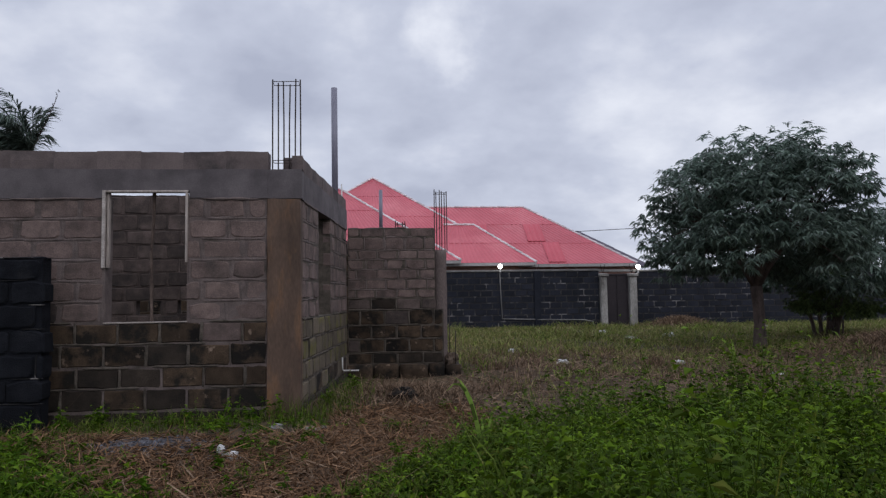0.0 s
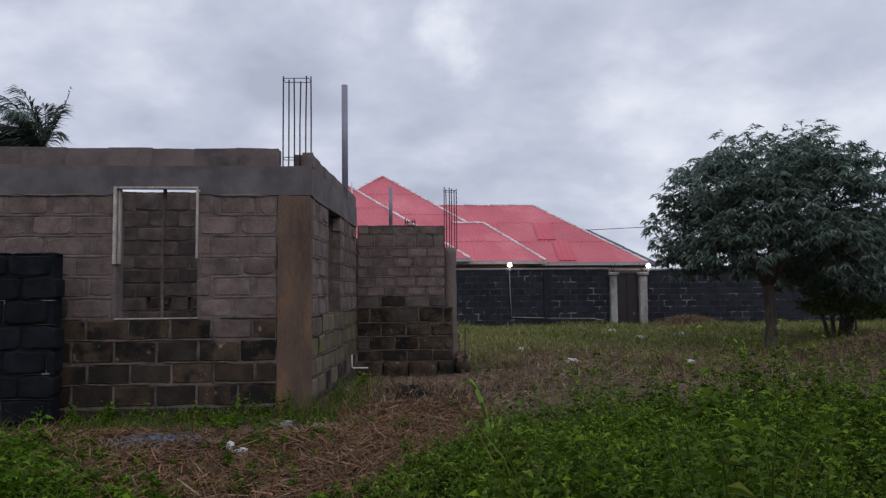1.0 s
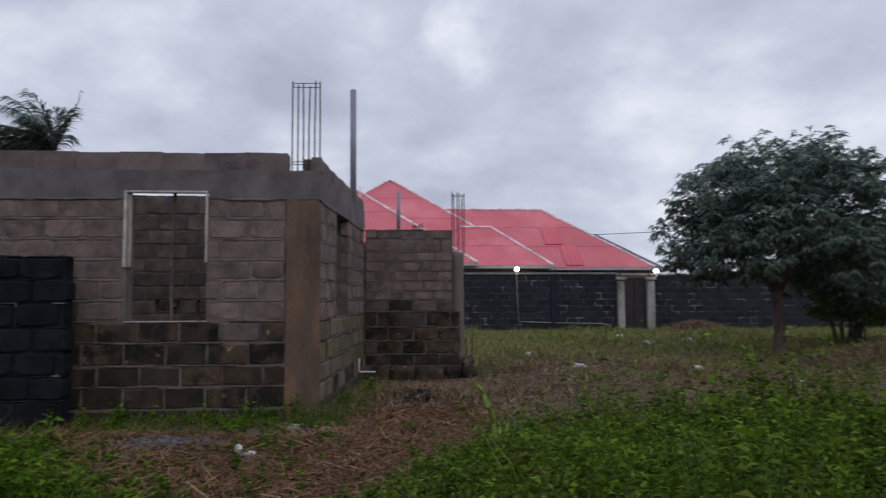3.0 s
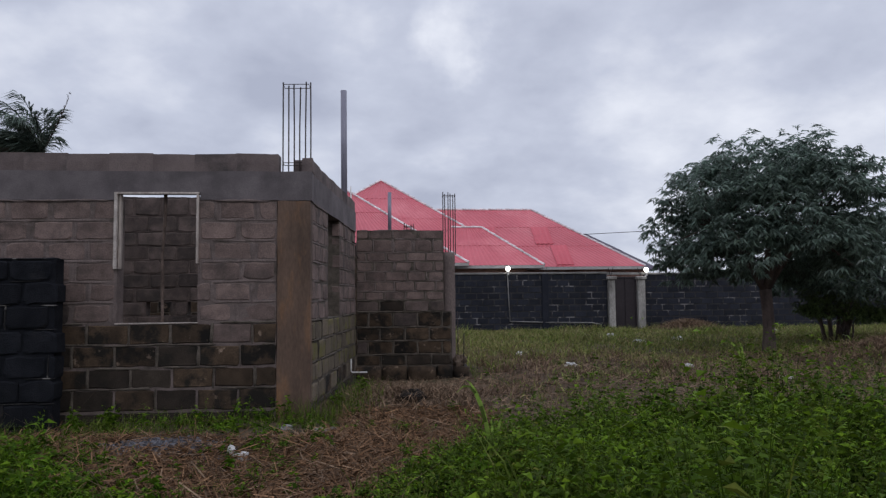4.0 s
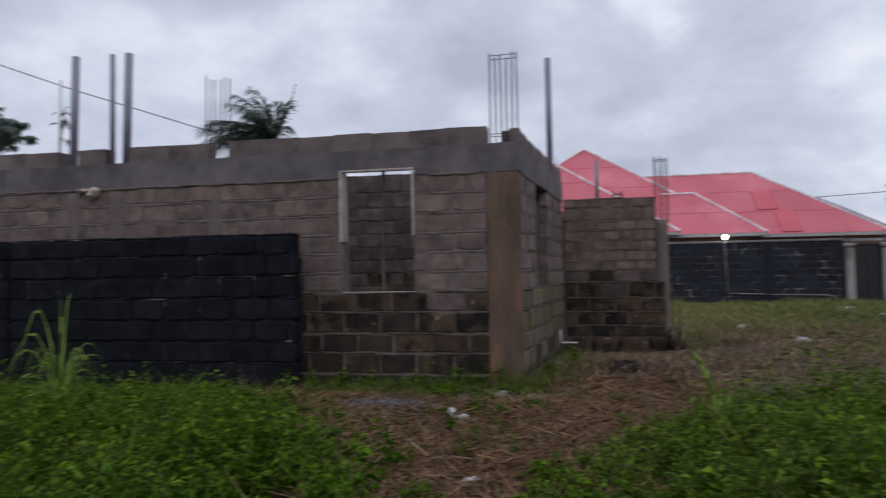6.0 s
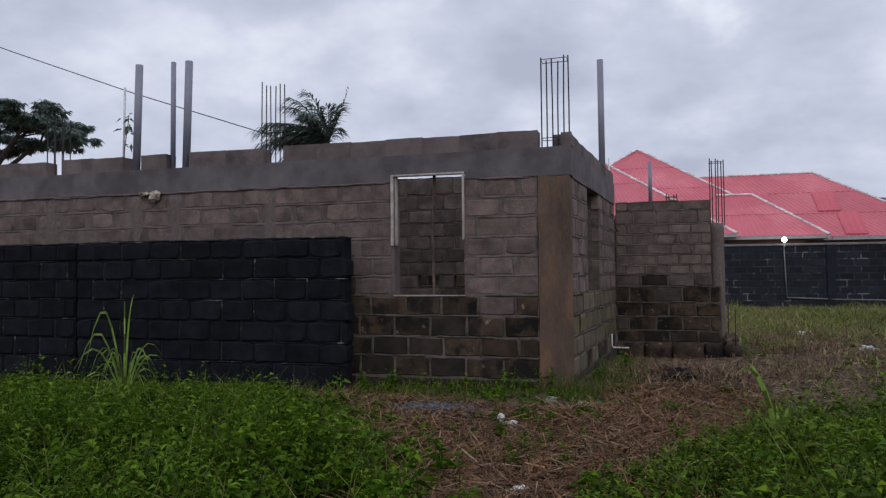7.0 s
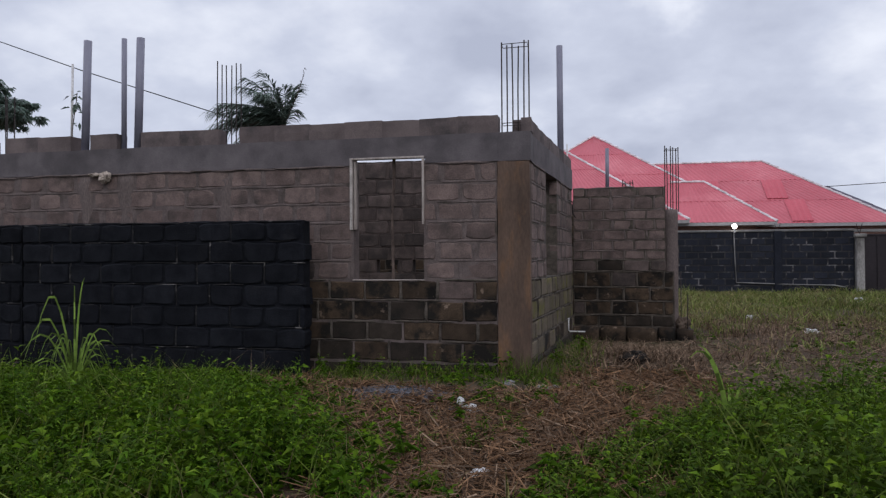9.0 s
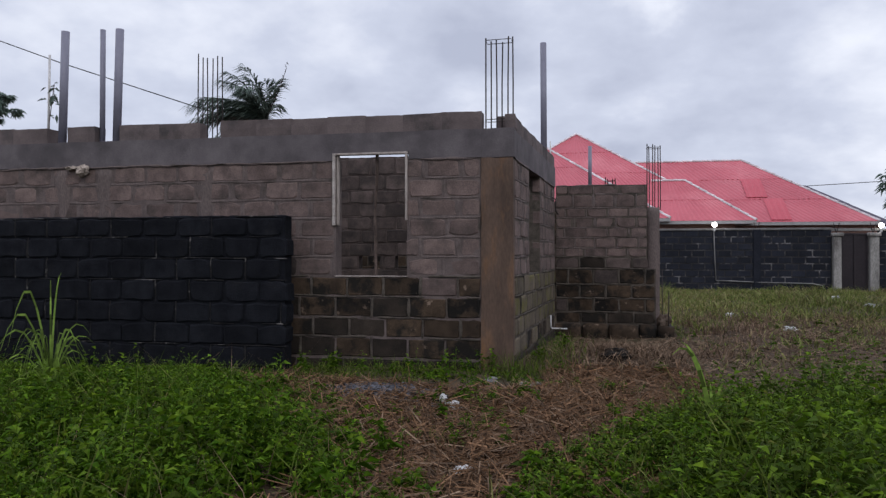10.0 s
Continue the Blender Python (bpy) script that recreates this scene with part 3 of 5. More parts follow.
                if 0.06 < u < self.len - 0.06 and not self.inside(u, zm):
                    if is_low and self.rnd.random() < self.joint[1] + 0.12:
                        self.strip(self.joints, u, z0, u + self.rnd.uniform(-0.01, 0.01), z1, gap * self.rnd.uniform(0.55, 0.95) * self.joint[2], 0.02)
                    elif self.upper and not is_low and self.rnd.random() < self.upper[3]:
                        self.strip(self.smears, u, z0, u + self.rnd.uniform(-0.015, 0.015), z1, g * self.rnd.uniform(0.5, 0.75), self.upper[2])
                a, b = max(u + g / 2, 0.004), min(u + ln - g / 2, self.len - 0.004)
                u += ln
                pieces = [(a, b)]
                for o in self.openings:
                    if o[2] < zm < o[3]:
                        pieces = [(s, e) for x, y in pieces for s, e in ((x, min(y, o[0])), (max(x, o[1]), y)) if e - s > 0.05]
                for s, e in pieces:
                    if e - s > 0.06:
                        self.block(s, e, z0 + gz / 2, z1 - gz / 2, proud, kinds, c)

    def bed(self, bm, z, half, out, chance):
        """A bed joint in short uneven lengths."""
        u = 0.005
        while u < self.len - 0.06:
            e = min(u + self.rnd.uniform(0.2, 0.6), self.len - 0.005)
            if self.rnd.random() < chance and not self.inside(u, z) and not self.inside(e, z):
                self.strip(bm, u, z + self.rnd.uniform(-0.006, 0.006), e, z + self.rnd.uniform(-0.006, 0.006), half, out)
            u = e

    def block(self, a, b, z0, z1, proud, kinds, course):
        kind = kinds[min(course, len(kinds) - 1)]
        if isinstance(kind, tuple):
            kind = self.rnd.choices(kind[0], kind[1])[0]
        depth = self.thick * self.deep
        full = b - a > 0.40
        sx = 0.45 if full else 0.225
        me = block_mesh(kind, self.rnd.randrange(7), sx, depth, 0.225, self.worn[0] if course < self.low else self.worn[1])
        ob = new("block", me)
        out = proud + self.rnd.uniform(-0.002, 0.008) if course < max(self.low, 1) or not self.low else 0.004 + self.rnd.uniform(-0.003, 0.006)
        ob.location = self.at((a + b) / 2, out - depth / 2, (z0 + z1) / 2)
        ob.rotation_euler = (self.rnd.uniform(-0.012, 0.012), self.rnd.uniform(-0.014, 0.014), self.angle + self.rnd.uniform(-0.004, 0.004))
        ob.scale = ((b - a) / sx, 1, (z1 - z0) / 0.225)
        ob.parent = self.ob


def courses(z0, step, n, first=None):
    zs = [z0]
    for i in range(n):
        zs.append(zs[-1] + step)
    return zs


LOW = [0.06, 0.32, 0.565, 0.83, 1.08]
HIGH = LOW + [1.08 + 0.2433 * i for i in range(1, 7)]
FACE_Y = 9.0
SIDE0, SIDE1 = (-0.30, 9.22), (0.06, 13.1)
BACK_Y = 13.1
# front wall of the unfinished house, seen from outside
damp_mix = (("damp", "chalky", "soot"), (0.76, 0.06, 0.18))
front = Wall("wall_front", (-9.6, FACE_Y), (-0.69, FACE_Y), 0.225, "unplastered sandcrete block wall, dark and damp low down", "mortar", HIGH,
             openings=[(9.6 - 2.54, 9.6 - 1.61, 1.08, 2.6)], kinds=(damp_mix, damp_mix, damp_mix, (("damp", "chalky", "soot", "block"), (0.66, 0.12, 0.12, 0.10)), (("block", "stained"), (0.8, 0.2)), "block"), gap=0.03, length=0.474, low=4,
             joint=("grey_mortar", 0.78, 1.0), phase=(8.47, 8.645), upper=("mortar", 0.042, 0.007, 0.9), worn=(0.013, 0.03), seed=4)
side = Wall("wall_side", SIDE0, SIDE1, 0.225, "mossy sandcrete block side wall with a window opening", "grey_mortar", HIGH,
            openings=[(1.13, 2.13, 1.08, 2.6)], kinds=((("mossy", "damp"), (0.5, 0.5)), "mossy", "mossy", "mossy", "block"), gap=0.03, low=4,
            joint=("grey_mortar", 0.7, 1.0), upper=("mortar", 0.036, 0.007, 0.9), worn=(0.025, 0.03), seed=5)
# the room's shade is put into the colour of these blocks and joints
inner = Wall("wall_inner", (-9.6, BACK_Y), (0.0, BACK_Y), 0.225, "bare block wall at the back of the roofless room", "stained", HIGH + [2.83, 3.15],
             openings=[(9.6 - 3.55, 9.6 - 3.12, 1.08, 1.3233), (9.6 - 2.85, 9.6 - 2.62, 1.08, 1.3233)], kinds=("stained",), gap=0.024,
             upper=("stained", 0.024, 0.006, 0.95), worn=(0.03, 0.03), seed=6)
# fifth course: a recess's darkness is put into darker block colours
wing = Wall("wall_wing", (0.08, 13.3), (1.78, 13.3), 0.225, "short block wall standing out behind the house, its lower courses darker", "grey_mortar",
            [0.13, 0.333, 0.576, 0.82, 1.10, 1.305, 1.467, 1.65, 1.83, 2.01, 2.18, 2.42, 2.58],
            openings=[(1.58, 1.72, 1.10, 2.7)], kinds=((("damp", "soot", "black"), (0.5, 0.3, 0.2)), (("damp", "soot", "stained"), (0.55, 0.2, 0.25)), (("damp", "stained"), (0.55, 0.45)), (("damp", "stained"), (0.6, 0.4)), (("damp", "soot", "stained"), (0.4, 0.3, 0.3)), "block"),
            gap=0.032, lengths=[0.45] * 5 + [0.365] * 6 + [0.45] * 2, low=5, joint=("grey_mortar", 0.85, 1.0), upper=("mortar", 0.03, 0.007, 0.95), worn=(0.022, 0.022), seed=8)
# added rear wall of dark blocks, so the inner wall's two holes look dark
rear = Wall("wall_rear", (-9.6, 16.6), (0.0, 16.6), 0.225, "dark block wall added behind the two holes of the inner wall", "grey_mortar", HIGH, kinds=("damp",), seed=10)
west = Wall("wall_west", (-9.6, 16.6), (-9.6, FACE_Y), 0.225, "block end wall of the roofless house", "mortar", HIGH, kinds=("damp", "damp", "block"), seed=9)


def beams():
    # ring beam and the course of blocks set on it
    bm = bmesh.new()
    front.rough_solid(bm, 0, 7.03, 2.54, 2.885, -0.235, 0.012)
    part("ring_beam", bm, M["beam"], front.ob, "grey cast concrete ring beam")
    bm = bmesh.new()
    front.rough_solid(bm, 7.03, 8.01, 2.632, 2.885, -0.235, 0.012)
    part("lintel", bm, M["beam"], front.ob, "grey cast concrete lintel")
    bm = bmesh.new()
    front.rough_solid(bm, 8.01, 8.92, 2.54, 2.885, -0.235, 0.012)
    part("ring_beam", bm, M["beam"], front.ob, "grey cast concrete ring beam")
    bm = bmesh.new()
    side.rough_solid(bm, -0.2, side.len, 2.54, 2.885, -0.235, 0.014)
    part("ring_beam", bm, M["beam"], side.ob, "grey cast concrete ring beam")


def rough_box(bm, lo, hi, step=0.12, amp=0.008, soft=0.02):
    """A cast or worn solid: rounded arrises, faces that waver."""
    lo, hi = Vector(lo), Vector(hi)
    size = hi - lo
    n = [max(2, min(24, int(size[k] / step))) for k in range(3)]
    cells = {}

    def corner(i, j, k):
        if (i, j, k) not in cells:
            p = Vector((lo.x + size.x * i / n[0], lo.y + size.y * j / n[1], lo.z + size.z * k / n[2]))
            edge = [q in (0, m) for q, m in zip((i, j, k), n)]
            if sum(edge) > 1:
                for d in range(3):
                    if edge[d]:
                        p[d] += soft * 0.5 * (1 if (i, j, k)[d] == 0 else -1) * (1 + 0.9 * noise.noise(p * 9))
            p += Vector((noise.noise(p * 3.1), noise.noise(p * 2.7 + Vector((5, 0, 0))), noise.noise(p * 2.3 + Vector((0, 9, 0))))) * amp
            p += Vector((noise.noise(p * 11), noise.noise(p * 12 + Vector((5, 0, 0))), noise.noise(p * 10 + Vector((0, 9, 0))))) * amp * 0.5
            cells[(i, j, k)] = bm.verts.new(p)
        return cells[(i, j, k)]

    for axis in range(3):
        a, b = [d for d in range(3) if d != axis]
        for end in (0, n[axis]):
            for i in range(n[a]):
                for j in range(n[b]):
                    q = []
                    for di, dj in ((0, 0), (1, 0), (1, 1), (0, 1)):
                        ijk = [0, 0, 0]
                        ijk[axis], ijk[a], ijk[b] = end, i + di, j + dj
                        q.append(corner(*ijk))
                    bm.faces.new(q)
    bmesh.ops.recalc_face_normals(bm, faces=bm.faces)


def parapet(wall, runs, z0, z1, seed):
    rnd = random.Random(seed)
    for a, b in runs:
        n = max(1, round((b - a) / 0.47))
        for i in range(n):
            u0, u1 = a + (b - a) * i / n, a + (b - a) * (i + 1) / n
            bm = bmesh.new()
            rough_box(bm, (u0 - 0.006, -0.22, z0 - 0.004), (u1 + 0.006, 0.004 + rnd.uniform(-0.003, 0.003), z1 + rnd.uniform(-0.008, 0.008)), 0.08, 0.007, 0.007)
            for v in bm.verts:
                v.co = wall.at(v.co.x, v.co.y, v.co.z)
            part("parapet_block", bm, M["parapet"], wall.ob)


def mortar_drips():
    """Mortar squeezed out along the underside of the beam."""
    for wall in (front, side):
        bm = bmesh.new()
        for u in np.arange(0.1, wall.len - 0.3, 0.31):
            if not wall.inside(u, 2.55) and not wall.inside(u + 0.3, 2.55):
                wall.strip(bm, u, 2.535, u + 0.34, 2.535 + wall.rnd.uniform(-0.012, 0.012), 0.02, 0.026)
        tagged(part("mortar_drips", bm, M["mortar"], wall.ob, "rough edge of mortar under the beam", True), kind="stuff")


mortar_drips()
beams()
X0 = 9.6
parapet(front, [(0, X0 - 8.1), (X0 - 7.8, X0 - 6.72), (X0 - 6.4, X0 - 5.98), (X0 - 5.6, X0 - 4.43), (X0 - 4.12, X0 - 0.68)], 2.885, 3.10, 3)
parapet(front, [(X0 - 0.39, X0 - 0.27)], 2.885, 3.05, 5)
parapet(side, [(0.0, side.len)], 2.885, 3.07, 6)


def columns():
    # corner column with the marks of its boards, and the plain columns in the front wall
    bm = bmesh.new()
    rough_box(bm, (-0.69, FACE_Y - 0.024, -0.25), (-0.285, FACE_Y + 0.22, 2.535), 0.07, 0.006, 0.016)
    part("corner_column", bm, M["column"], front.ob, "orange-brown cast concrete corner column")
    bm = bmesh.new()
    rough_box(bm, (-0.69, FACE_Y - 0.012, 2.53), (-0.27, FACE_Y + 0.22, 2.89), 0.08, 0.005, 0.008)
    part("beam_end", bm, M["beam"], front.ob)
    for x0, x1 in ((-4.47, -4.18), (-5.99, -5.67), (-6.62, -6.35), (-8.13, -7.82)):
        bm = bmesh.new()
        rough_box(bm, (x0, FACE_Y - 0.012, -0.25), (x1, FACE_Y + 0.1, 2.53), 0.1, 0.014, 0.03)
        part("column", bm, M["bare_column"], front.ob, "plain cast concrete column", True)
    bm = bmesh.new()
    rough_box(bm, (1.66, 13.31, -0.1), (1.88, 13.52, 2.19), 0.1, 0.008, 0.02)
    part("column", bm, M["bare_column"], wing.ob, "plain cast concrete column", True)
    for x0, x1, out in ((0.0, 0.52, 0.0), (0.53, 0.98, 0.02), (0.99, 1.5, -0.01), (1.51, 1.80, 0.02), (1.81, 2.10, -0.03)):
        bm = bmesh.new()
        rough_box(bm, (x0, 13.12 + out, -0.3), (x1, 13.6, 0.13 + out * 0.4), 0.1, 0.012, 0.03)
        part("plinth_block", bm, M["damp"], wing.ob, "rough dark footing block", True)


columns()


def footings():
    """Rough dark strip of concrete at the foot of the walls."""
    for wall, u1 in ((front, 8.9), (side, 3.9)):
        u = 0.02
        while u < u1 - 0.1:
            e = min(u + wall.rnd.uniform(0.5, 0.8), u1)
            bm = bmesh.new()
            rough_box(bm, (u, -0.1, -0.3), (e, 0.03, 0.055), 0.1, 0.014, 0.03)
            for v in bm.verts:
                v.co = wall.at(v.co.x, v.co.y, v.co.z)
            part("footing", bm, M["soot"], wall.ob, "dark damp footing")
            u = e - 0.004


footings()


def rebar_cage(name, x, y, z0, z1, w, d, rows, label, ties=(), skew=0.05):
    cage = thing(name, (x, y, z0), label, "rebar")
    rnd = random.Random(int(abs(x * 100)))
    for i in range(rows):
        for j in range(2):
            bm = bmesh.new()
            px, py = x - w / 2 - 0.02 + w * i / (rows - 1) + skew * j, y - d / 2 + d * j
            top = z1 + rnd.uniform(-0.06, 0.02)
            add_tube(bm, [(px, py, z0 - 0.05), (px + rnd.uniform(-0.003, 0.003), py, (z0 + top) / 2), (px + rnd.uniform(-0.008, 0.008), py, top)], 0.0085, 6)
            part("bar", bm, M["steel"], cage)
    for z in ties:
        bm = bmesh.new()
        c = [(x - w / 2 - 0.02, y - d / 2 - 0.01, z), (x + w / 2 + 0.02, y - d / 2 - 0.01, z + 0.006), (x + w / 2 + 0.02, y + d / 2 + 0.01, z), (x - w / 2 - 0.02, y + d / 2 + 0.01, z - 0.004)]
        add_tube(bm, c + c[:1], 0.005, 5)
        part("tie", bm, M["steel"], cage)
    return cage


rebar_cage("rebar_cage", -0.475, 9.11, 2.89, 4.03, 0.27, 0.13, 3, "six rusty starter bars tied with a stirrup above the corner column", (3.97, 3.0))
rebar_cage("rebar_cage", -4.315, 9.11, 2.885, 4.0, 0.28, 0.13, 3, "six rusty starter bars rising from a gap in the parapet", skew=0.0)
rebar_cage("rebar_cage", -7.95, 9.11, 2.885, 3.75, 0.3, 0.13, 3, "rusty starter bars rising from a gap in the parapet", skew=0.0)
rebar_cage("rebar_cage", 1.775, 13.4, 2.19, 3.28, 0.19, 0.14, 3, "rusty starter bars above the end column of the short wall", (3.23,))
rebar_cage("rebar_cage", 1.03, 13.42, 2.57, 2.71, 0.13, 0.1, 2, "short rusty bars sticking out of the wall top", (2.66,))


def pipe(name, pts, r, mat, label, category="pipe", sides=12):
    bm = bmesh.new()
    add_tube(bm, pts, r, sides)
    ob = part(name, bm, M[mat], None, "", True)
    for poly in ob.data.polygons:
        poly.use_smooth = len(poly.vertices) == 4
    return tagged(ob, label, category)


pipe("conduit_pipe", [(-6.565, 9.1, 2.86), (-6.52, 9.1, 4.45)], 0.055, "pipe", "thick grey pipe standing up from the parapet", sides=14)
pipe("conduit_pipe", [(-5.94, 9.1, 2.86), (-5.935, 9.1, 4.44)], 0.036, "pipe", "thin grey pipe standing up from the parapet")
pipe("conduit_pipe", [(-5.72, 9.1, 2.86), (-5.675, 9.1, 4.43)], 0.055, "pipe", "thick grey pipe standing up from the parapet", sides=14)
pipe("conduit_pipe", [(-0.09, 12.4, 2.8), (-0.10, 12.4, 4.9)], 0.052, "pipe", "thick grey pipe standing up from the side wall", sides=14)
pipe("conduit_pipe", [(0.68, 13.42, 2.5), (0.68, 13.42, 3.3)], 0.033, "pipe", "thin grey pipe on top of the short wall")
pipe("white_rod", [(-6.79, 9.1, 2.86), (-6.77, 9.1, 4.14)], 0.016, "white_pipe", "thin pale rod standing up from the parapet", "rod", 8)
pipe("white_rod", [(-6.43, 9.1, 2.86), (-6.425, 9.1, 3.08)], 0.016, "white_pipe", "short pale rod standing in the parapet gap", "rod", 8)
pipe("white_rod", [(0.02, 12.75, 2.35), (0.0, 12.75, 3.3)], 0.012, "white_pipe", "thin pale rod against the side wall", "rod", 8)
pipe("drain_pipe", [(0.02, 12.4, 0.34), (0.02, 12.4, 0.14), (0.04, 12.4, 0.12), (0.29, 12.42, 0.115)], 0.012, "white_pipe", "white plastic drain pipe with an elbow", "pipe", 10)


def window_frame():
    frame_ob = thing("window_frame", (-2.07, 8.95, 1.08), "broken pale timber frame left in the window opening", "window frame")
    for name, lo, hi, mat in (("jamb", (-2.575, 8.965, 1.72), (-2.54, 9.01, 2.615), "pale_edge"),
                              ("jamb", (-2.532, 9.0, 1.72), (-2.50, 9.06, 2.60), "jamb"),
                              ("jamb", (-1.628, 8.97, 1.78), (-1.604, 9.03, 2.60), "jamb"),
                              ("head", (-2.575, 8.97, 2.606), (-1.60, 9.03, 2.63), "jamb"),
                              ("sill", (-2.55, 8.98, 1.075), (-1.60, 9.06, 1.088), "jamb")):
        bm = bmesh.new()
        add_box(bm, lo, hi, 0.004, 0.002)
        part(name, bm, M[mat], frame_ob)
    bm = bmesh.new()
    add_tube(bm, [(-2.045, 9.12, 1.09), (-2.05, 9.12, 1.5), (-2.06, 9.12, 1.9), (-2.035, 9.12, 2.3), (-2.03, 9.12, 2.62)],
             [0.017, 0.021, 0.017, 0.021, 0.022], 8)
    tagged(part("prop_pole", bm, M["pole"]), "thin crooked wooden pole propping the window lintel", "pole")


window_frame()

# ---- black fence wall in front of the house ----
BLACK = [-0.305, -0.04, 0.235, 0.50, 0.765, 1.04, 1.31, 1.575, 1.82]
fence = Wall("wall_fence", (-7.08, 8.57), (-3.0, 8.57), 0.2, "low fence wall of blackened blocks with pale mortar traces", "black", BLACK, proud=0.02,
             openings=[(7.08 - 5.78, 7.08 - 5.62, 0.5, 0.56)], kinds=("black",), gap=0.026, length=0.468, low=8, joint=("pale_joint", 0.42, 0.5), phase=(3.718, 3.526), worn=(0.032, 0.032), deep=1.08, trim=0.035, seed=11)
fence_b = Wall("wall_fence_west", (-11.5, 8.66), (-7.2, 8.66), 0.2, "low fence wall of blackened blocks", "black", BLACK, proud=0.02, kinds=("black",), gap=0.026, length=0.468, low=8, joint=("pale_joint", 0.4, 0.5), worn=(0.032, 0.032), seed=12)


def fence_tops():
    """A cap of rough mortar over the top course."""
    for wall in (fence, fence_b):
        u = 0.0
        while u < wall.len - 0.05:
            e = min(u + wall.rnd.uniform(0.42, 0.5), wall.len)
            bm = bmesh.new()
            rough_box(bm, (u - 0.004, -0.2, 1.79), (min(e + 0.004, wall.len - 0.02), 0.006, 1.84), 0.06, 0.012, 0.02)
            for v in bm.verts:
                v.co = wall.at(v.co.x, v.co.y, v.co.z)
            part("capping", bm, M["black"], wall.ob)
            u = e


fence_tops()

# ---- far boundary wall, gate and lamps ----
FAR_Y = 28.5


def far_wall(name, x0, x1, top, n, label, seed):
    rnd = random.Random(seed)
    bm = bmesh.new()
    add_box(bm, (x0, FAR_Y + 0.012, -0.4), (x1, FAR_Y + 0.2, top))
    wall_ob = tagged(part(name, bm, M["far_mortar"]), label, "wall", kind="structure")
    # blocks, joined: too many and too far to pick apart
    boxes = []
    step = top / n
    for c in range(-1, n):
        x = x0 - (0.235 if c % 2 else 0)
        while x < x1:
            a, b = max(x + 0.012, x0), min(x + 0.458, x1)
            x += 0.47
            if b - a > 0.06:
                out = rnd.uniform(-0.006, 0.008)
                boxes.append((a, b, FAR_Y + out, c * step + 0.012, (c + 1) * step - 0.012))
    v, f = [], []
    for a, b, y, z0, z1 in boxes:
        i = len(v)
        y2 = FAR_Y + 0.05
        e = 0.012
        v += [(a, y2, z0), (b, y2, z0), (b, y2, z1), (a, y2, z1), (a + e, y, z0 + e), (b - e, y, z0 + e), (b - e, y, z1 - e), (a + e, y, z1 - e)]
        f += [(i + 4, i + 5, i + 6, i + 7), (i, i + 1, i + 5, i + 4), (i + 1, i + 2, i + 6, i + 5), (i + 2, i + 3, i + 7, i + 6), (i + 3, i, i + 4, i + 7)]
    ob = new("blocks", array_mesh("blocks", v, f, M["far_black"]))
    ob.parent = wall_ob
    tagged(ob, kind="stuff")
    bm = bmesh.new()
    add_box(bm, (x0, FAR_Y - 0.04, top), (x1, FAR_Y + 0.22, top + 0.07), 0.012, 0.003)
    part("coping", bm, M["coping"], wall_ob, "pale mortar coping")
    return wall_ob


far_wall("wall_far", -12.0, 9.56, 2.25, 9, "boundary wall of blackened blocks with pale mortar joints", 21)
far_wall("wall_far_east", 11.15, 46.0, 2.2, 9, "boundary wall of blackened blocks behind the trees", 22)


def gate():
    g = thing("gate", (10.33, FAR_Y, 0), "closed dark sheet-metal gate between two concrete posts", "gate")
    bm = bmesh.new()
    add_box(bm, (9.89, FAR_Y + 0.02, 0.05), (10.77, FAR_Y + 0.06, 2.12), 0.006)
    leaf = part("leaf", bm, M["gate"], g)
    for x0, x1, z0, z1 in ((9.89, 10.77, 0.05, 0.1), (9.89, 10.77, 2.06, 2.12), (9.89, 9.94, 0.1, 2.06), (10.72, 10.77, 0.1, 2.06), (10.3, 10.35, 0.1, 2.06)):
        bm = bmesh.new()
        add_box(bm, (x0, FAR_Y - 0.01, z0), (x1, FAR_Y + 0.018, z1), 0.004)
        part("rail", bm, M["gate"], leaf)
    for x0, x1 in ((9.57, 9.88), (10.78, 11.12)):
        post = thing("gate_post", ((x0 + x1) / 2, FAR_Y, 0), "pale plastered concrete gate post with a cap", "gate post", "gate posts")
        bm = bmesh.new()
        add_box(bm, (x0 + 0.02, FAR_Y - 0.14, -0.2), (x1 - 0.02, FAR_Y + 0.16, 2.0), 0.02, 0.004)
        part("shaft", bm, M["pale"], post)
        bm = bmesh.new()
        add_box(bm, (x0 - 0.04, FAR_Y - 0.2, 2.0), (x1 + 0.04, FAR_Y + 0.22, 2.13), 0.025, 0.003)
        part("cap", bm, M["pale"], post)
        for k in (-1, 1):
            bm = bmesh.new()
            add_tube(bm, [((x0 + x1) / 2, FAR_Y, 2.1), ((x0 + x1) / 2 + 0.1 * k, FAR_Y, 2.5)], 0.012, 6)
            part("bar", bm, M["steel"], post)
    bm = bmesh.new()
    add_box(bm, (9.4, FAR_Y + 0.02, 2.2), (11.3, FAR_Y + 0.2, 2.3), 0.01, 0.003)
    tagged(part("gate_lintel", bm, M["coping"]), "pale concrete strip over the gate", "lintel", kind="structure")


gate()


